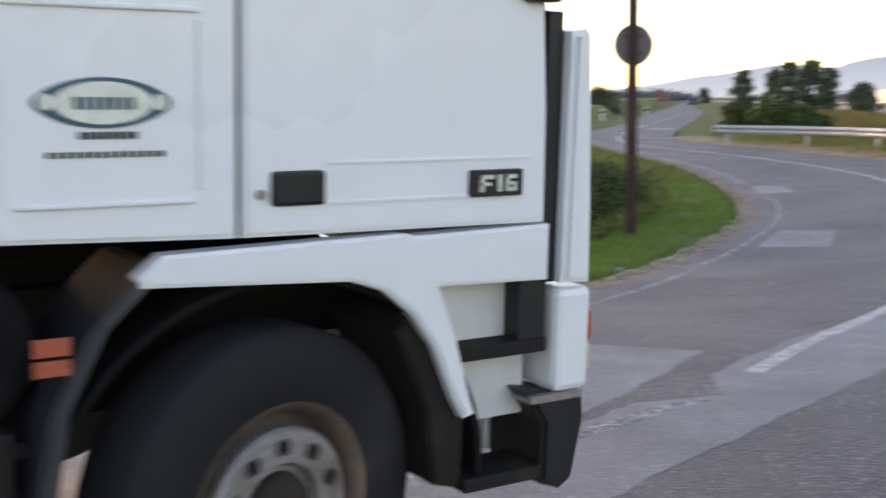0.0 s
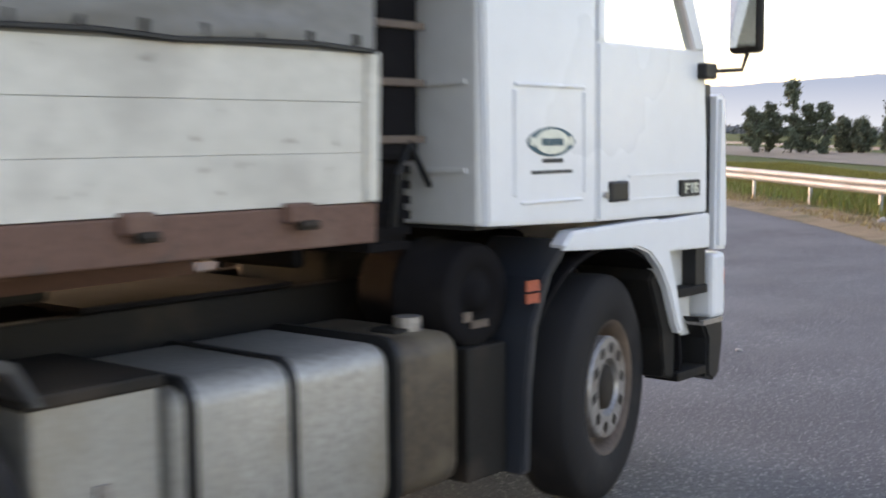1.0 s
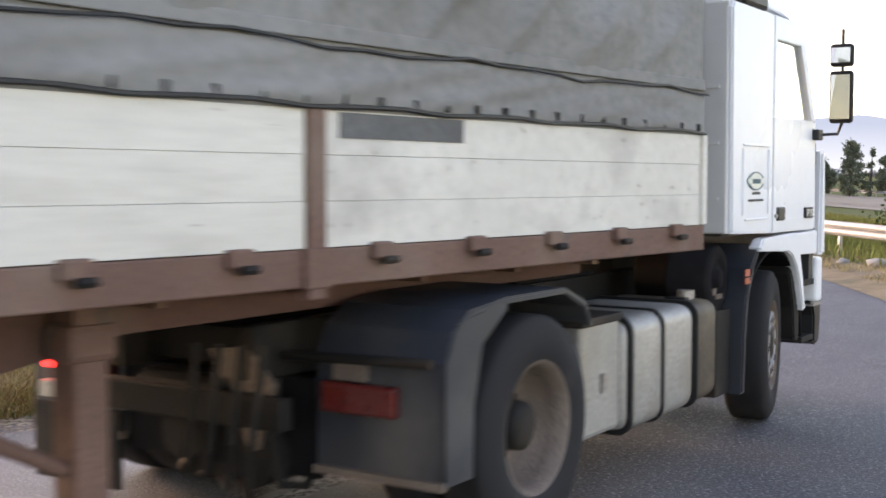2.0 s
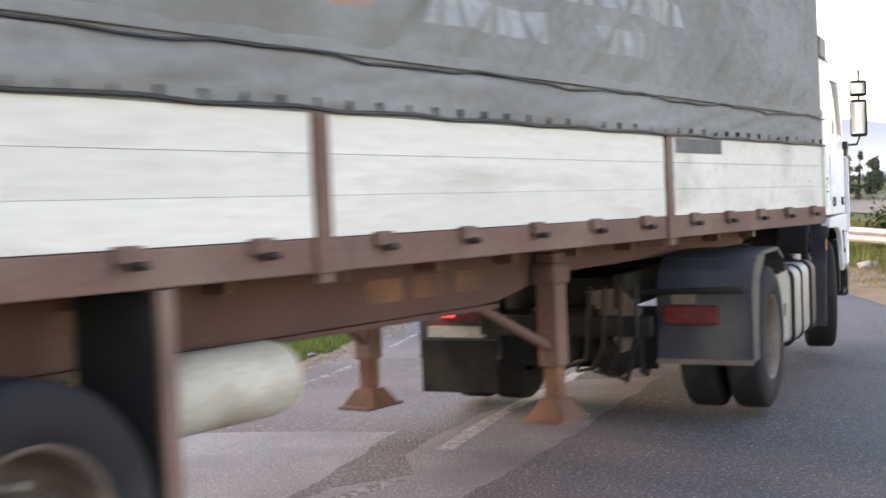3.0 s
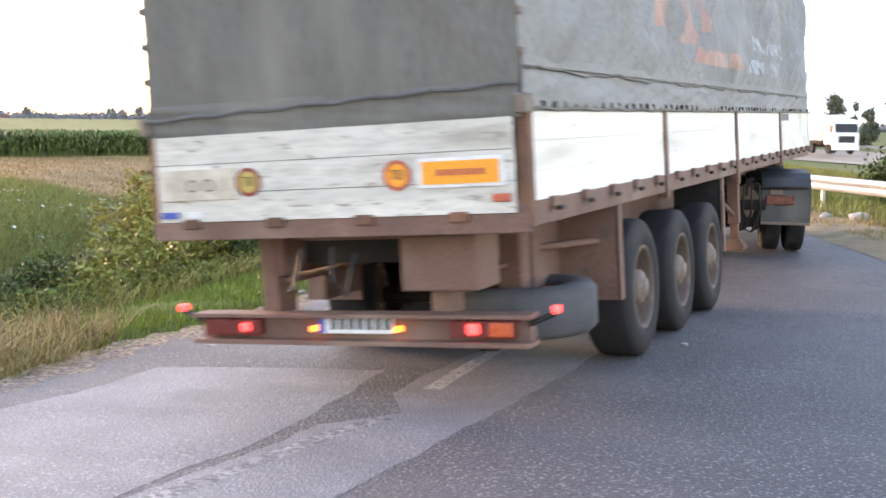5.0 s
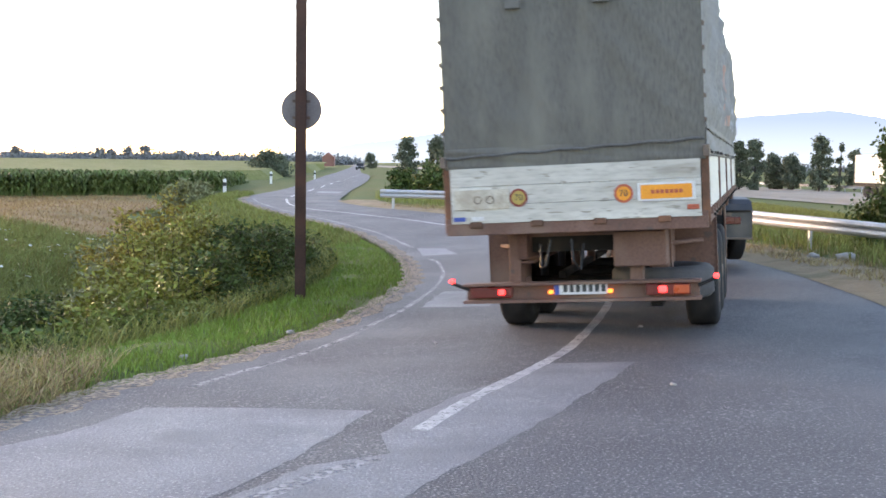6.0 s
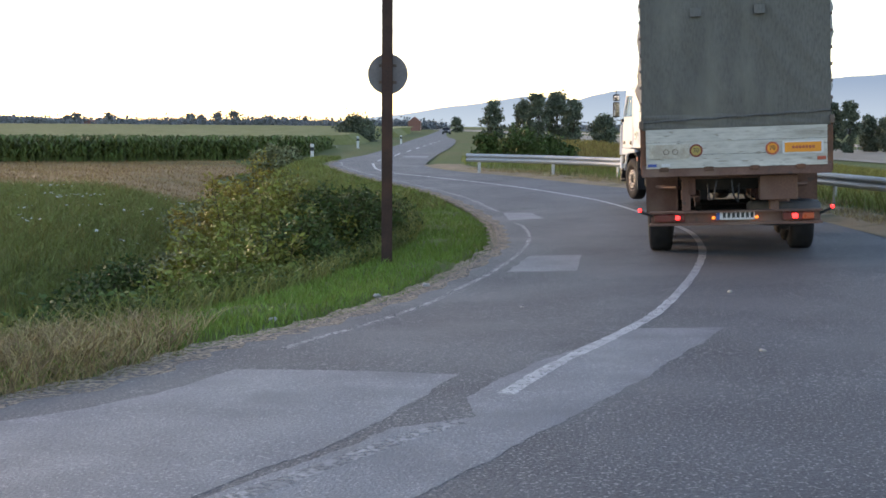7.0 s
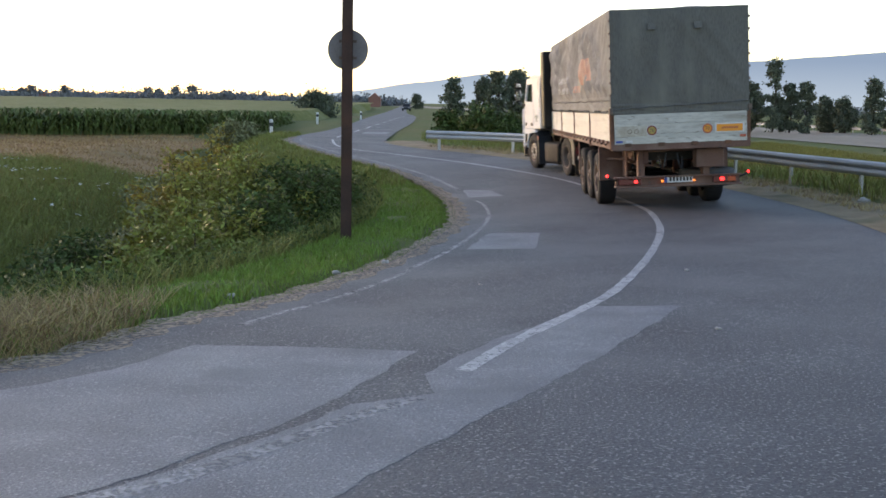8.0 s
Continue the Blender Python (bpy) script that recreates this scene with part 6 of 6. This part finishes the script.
# maize field: front rows as plants, the rest as a canopy
def build_maize():
    rng = np.random.default_rng(7)
    n = 5200
    u = rng.uniform(0, 1, n)
    depth = rng.uniform(0, 1, n) ** 1.6 * 14
    x = -62 + 50.5 * u
    y = 64 + 9.5 * u + 14 * np.clip(u - 0.8, 0, 1) * 2 + depth
    v, f = [], []
    base = np.column_stack([x, y, np.full(n, -0.55)])
    h = rng.uniform(1.15, 1.52, n)
    k = 0
    for i in range(n):
        b, hh = base[i], h[i]
        a0 = rng.uniform(0, 6.28)
        for j in range(6):
            a = a0 + j * 2.6 + rng.uniform(-0.4, 0.4)
            z0 = hh * (0.2 + 0.13 * j)
            L = rng.uniform(0.35, 0.6)
            c, s = math.cos(a), math.sin(a)
            w = 0.055
            m = (b[0] + c * L * 0.5, b[1] + s * L * 0.5, b[2] + z0 + 0.28)
            v += [(b[0] - s * w, b[1] + c * w, b[2] + z0), (b[0] + s * w, b[1] - c * w, b[2] + z0), (m[0] + s * w, m[1] - c * w, m[2]), (m[0] - s * w, m[1] + c * w, m[2]), (b[0] + c * L, b[1] + s * L, b[2] + z0 + 0.05)]
            f += [(k, k + 1, k + 2, k + 3), (k + 3, k + 2, k + 4)]
            k += 5
        v += [(b[0] - 0.03, b[1], b[2]), (b[0] + 0.03, b[1], b[2]), (b[0], b[1], b[2] + hh)]
        f.append((k, k + 1, k + 2))
        k += 3
    e = hang("maize_field", sheet_mesh("maize_field", v, f), CORN)
    tagged(e, "standing green maize in dense rows", "maize", kind="stuff")
    gx, gy = np.linspace(-150, -7, 70), np.linspace(80, 330, 60)
    X, Y = np.meshgrid(gx, gy)
    X = X - (Y - 80) * 0.05
    rz = np.random.default_rng(8).uniform(-0.14, 0.1, X.shape)
    edge = (X > -12 - (Y - 80) * 0.02)
    Z = np.where(edge, -0.5, 0.82 + (Y - 80) * 0.003 + rz)
    m = len(gx)
    faces = [(j * m + i, j * m + i + 1, (j + 1) * m + i + 1, (j + 1) * m + i) for j in range(len(gy) - 1) for i in range(m - 1)]
    tagged(hang("maize_canopy", sheet_mesh("maize_canopy", np.column_stack([X.ravel(), Y.ravel(), Z.ravel()]), faces), CORN_TOP), "top of the maize field running to the horizon", "maize", kind="stuff")


build_maize()


# far line of trees and a few houses along the horizon
def build_horizon():
    rng = random.Random(9)
    blobs = []
    for i in range(260):
        az = rng.uniform(-26, -2)
        d = rng.uniform(650, 900)
        x, y = polar(az, d)
        h = rng.uniform(3.0, 6.0)
        blobs.append((x, y, h * 0.45, rng.uniform(5, 12), h * 0.5))
    for az, top in ((-19.0, 0.49), (-17.4, 0.5), (-13.9, 0.6), (-13.4, 0.48), (-12.55, 0.68), (-11.85, 0.64), (-10.2, 0.47), (-8.6, 0.39), (-19.3, 0.42), (-24, 0.5)):
        x, y = polar(az, 700)
        h = 1.7 + 700 * math.tan(radians(top))
        for k in range(4):
            blobs.append((x + rng.uniform(-2, 2), y, h * rng.uniform(0.4, 0.8), rng.uniform(1.6, 2.6), h * 0.24))
    for i in range(90):
        az = rng.uniform(3, 30)
        x, y = polar(az, rng.uniform(500, 700))
        blobs.append((x, y, 1.0, rng.uniform(6, 12), rng.uniform(1.2, 2.6)))
    v, f = leaf_cloud(blobs, 70000, 0.9, 77)
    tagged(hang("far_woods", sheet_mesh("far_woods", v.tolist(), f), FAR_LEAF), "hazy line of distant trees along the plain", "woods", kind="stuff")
    for i, (az, d, w, h) in enumerate([(-3.35, 520, 5, 6), (-18.2, 700, 10, 4), (-21, 690, 12, 4.5), (-9.6, 720, 9, 4)]):
        x, y = polar(az, d)
        e = empty("house")
        e.location = (x, y, -0.4)
        tagged(e, "distant red-roofed house on the plain", "house", "distant houses")
        part("wall", a_box(-w / 2, w / 2, -4, 4, 0, h * 0.6), HOUSE_WALL, e)
        part("roof", extrude(bmesh.new(), [(-w / 2 - 0.4, h * 0.6), (w / 2 + 0.4, h * 0.6), (0, h)], -4.4, 4.4), HOUSE_WALL, e)


build_horizon()


def build_mountains():
    prof = [(-60, 0.1), (-30, 0.12), (-22, 0.3), (-16, 0.15), (-8, 0.1), (-6.5, 0.25), (-3.9, 0.56), (-1.3, 0.97), (0.6, 1.2), (1.9, 1.45), (3.2, 1.38), (4.3, 1.25), (6.0, 1.7), (8.9, 1.93), (12.6, 1.98), (14.1, 2.15), (15.8, 2.26), (19.85, 2.6), (22.5, 2.2), (26, 1.9), (34, 2.2), (60, 1.5)]
    az = np.linspace(-60, 60, 400)
    el = np.interp(az, [a for a, _ in prof], [b for _, b in prof]) + np.array([0.05 * noise.noise((a * 0.7, 0, 0)) + 0.02 * noise.noise((a * 2.5, 3, 0)) for a in az])
    verts, faces = [], []
    for i, (a, e) in enumerate(zip(az, el)):
        for k, (d, t) in enumerate(((3900, 0.0), (4000, 0.45), (4200, 1.0), (4280, 0.0))):
            x, y = polar(a, d)
            verts.append((x, y, -20 if t == 0 else (1.7 + d * math.tan(radians(e))) * t))
    for i in range(len(az) - 1):
        for k in range(3):
            faces.append((i * 4 + k, (i + 1) * 4 + k, (i + 1) * 4 + k + 1, i * 4 + k + 1))
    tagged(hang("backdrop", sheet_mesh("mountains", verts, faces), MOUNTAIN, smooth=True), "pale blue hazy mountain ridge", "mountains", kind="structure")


build_mountains()


# ---- small roadside things ----
def marker_post(az, d, h):
    x, y = polar(az, d)
    e = empty("marker_post")
    e.location = (x, y, float(ground_z([x], [y])[0]))
    tagged(e, "white roadside marker post", "marker post", "marker posts")
    part("post", a_box(-0.09, 0.09, -0.05, 0.05, -0.2, h, bevel=0.02), WHITE_PAINT, e)
    part("band", a_box(-0.095, 0.095, -0.055, 0.055, h * 0.62, h * 0.82), PRINT_DARK, e)


for az, d, h in ((-8.2, 66, 1.0), (-6.05, 92, 0.9), (-4.0, 120, 0.9)):
    marker_post(az, d, h)


def pebble(x, y, r, seed):
    bm = bmesh.new()
    bmesh.ops.create_icosphere(bm, subdivisions=2, radius=r)
    for v in bm.verts:
        v.co *= 1 + 0.5 * noise.noise(v.co * (2 / r) + Vector((seed, 0, 0)))
        v.co.z *= 0.55
    ob = part("stone", bm, STONE, smooth=True)
    ob.location = (x, y, max(float(ground_z([x], [y])[0]), float(road_z([x], [y])[0])) + r * 0.3)
    tagged(ob, "pale stone lying at the road edge", "stone", "stones at the road edge")


for i, (x, y, r) in enumerate([(-2.02, 11.35, 0.045), (-1.22, 13.6, 0.05), (-0.72, 14.85, 0.05), (8.53, 22.55, 0.2), (8.2, 23.4, 0.12), (-2.6, 10.2, 0.04), (2.75, 13.4, 0.03), (2.2, 9.4, 0.025), (0.4, 12.4, 0.02)]):
    pebble(x, y, r, i)


# ---- the lorry on the main road ----
def build_lorry():
    T = empty("lorry")
    tagged(T, "white articulated lorry driving on the far road", "lorry")
    P = lambda n, bm, m, label="": part(n, bm, m, T, label)
    P("trailer_body", a_box(-15.2, -2.4, -1.25, 1.25, 1.25, 3.7, bevel=0.06), BOARD)
    P("trailer_skirt", a_box(-15.2, -2.4, -1.2, 1.2, 0.95, 1.22), GREASY)
    cab = P("cab", extrude(bmesh.new(), [(-1.9, 0.9), (0.25, 0.9), (0.3, 1.9), (0.05, 2.9), (-0.3, 3.25), (-1.9, 3.3)], -1.23, 1.23, 0.06), CAB_WHITE)
    part("windscreen", extrude(bmesh.new(), [(0.27, 2.05), (0.31, 2.05), (0.1, 2.85), (0.06, 2.85)], -1.1, 1.1), BLACK, cab)
    for s in (-1, 1):
        part("side_window", a_box(-0.75, 0.0, s * 1.235 - 0.01, s * 1.235 + 0.01, 2.0, 2.7), BLACK, cab)
        P("headlamp", a_box(0.2, 0.34, s * 0.95 - 0.15, s * 0.95 + 0.15, 0.75, 0.95), PLATE_WHITE)
    P("bumper", a_box(-0.2, 0.35, -1.22, 1.22, 0.4, 0.92, bevel=0.05), CAB_WHITE)
    P("grille", a_box(0.27, 0.33, -0.8, 0.8, 1.1, 1.7), BLACK)
    P("chassis", a_box(-5.5, -0.5, -0.5, 0.5, 0.6, 0.95), GREASY)
    for x in (-1.0, -4.6, -10.6, -11.9, -13.2):
        for s in (-1, 1):
            w = P("wheel", lathe(bmesh.new(), [(0.001, -0.16), (0.3, -0.16), (0.5, -0.15), (0.52, -0.1), (0.52, 0.1), (0.5, 0.15), (0.3, 0.16), (0.001, 0.16)], 24), RUBBER)
            w.location = (x, s * 1.05, 0.52)
    return T


def build_car(az, d, head):
    x, y = polar(az, d)
    T = empty("car")
    T.matrix_basis = pose(x, y, 0.0, 0, 0, head)
    tagged(T, "dark car far away on the straight road", "car")
    part("body", extrude(bmesh.new(), [(-2.1, 0.3), (2.1, 0.3), (2.15, 0.7), (1.2, 0.9), (-1.9, 0.95), (-2.15, 0.7)], -0.85, 0.85, 0.05), CAB_DARK, T)
    part("cabin", extrude(bmesh.new(), [(-1.7, 0.93), (1.0, 0.9), (0.4, 1.42), (-1.2, 1.45)], -0.75, 0.75, 0.05), BLACK, T)
    for s in (-0.6, 0.6):
        part("headlamp", a_box(2.05, 2.2, s - 0.15, s + 0.15, 0.6, 0.75), PLATE_WHITE, T)
        for wx in (-1.3, 1.3):
            part("wheel", lathe(bmesh.new(), [(0.001, -0.1), (0.25, -0.1), (0.32, -0.07), (0.32, 0.07), (0.25, 0.1), (0.001, 0.1)], 16), RUBBER, T).location = (wx, s * 1.25, 0.32)


build_car(-1.85, 255, -91)
LORRY = build_lorry()


# ---- what moves ----
def motions():
    def row(r):
        t, x, y, z, h, b, q = r
        return t, pose(x, y, z, b, -q, 90 - h)

    walk(TRACTOR, [row(r) for r in TRACTOR_ROWS])
    walk(TRAILER, [row(r) for r in TRAILER_ROWS])
    for thing, rows in ((TRACTOR, TRACTOR_ROWS), (TRAILER, TRAILER_ROWS)):
        ts = [r[0] for r in rows]
        s = [0.0]
        for a, b in zip(rows, rows[1:]):
            s.append(s[-1] + math.hypot(b[1] - a[1], b[2] - a[2]))
        for w, loc in WHEELS:
            if w.parent is thing:
                turn = []
                for k in range(81):
                    t = k / 10
                    x, y, z, h, b, q = (float(np.interp(t, ts, [r[i] for r in rows])) for i in range(1, 7))
                    foot = pose(x, y, z, b, -q, 90 - h) @ (loc - Vector((0, 0, 0.52)))
                    lift = float(np.clip(road_z([foot.x], [foot.y])[0] - foot.z, -0.04, 0.07))
                    steer = float(np.interp(t, (0, 5, 6.5, 7.5, 8), (13, 9, 6, 2.5, 1.5))) if thing is TRACTOR and loc.x > -1 else 0
                    turn.append((t, pose(loc.x, loc.y, loc.z + lift, 0, math.degrees(float(np.interp(t, ts, s)) / 0.52), steer)))
                walk(w, turn)
    head = math.degrees(math.atan2(-103, 11.5))
    walk(LORRY, [(t, pose(41 - 11.5 / 4.7 * (5.2 - t), 107 + 103 / 4.7 * (5.2 - t), -0.8, 0, 0, head)) for t in (0, 2, 4, 6, 8)])


motions()
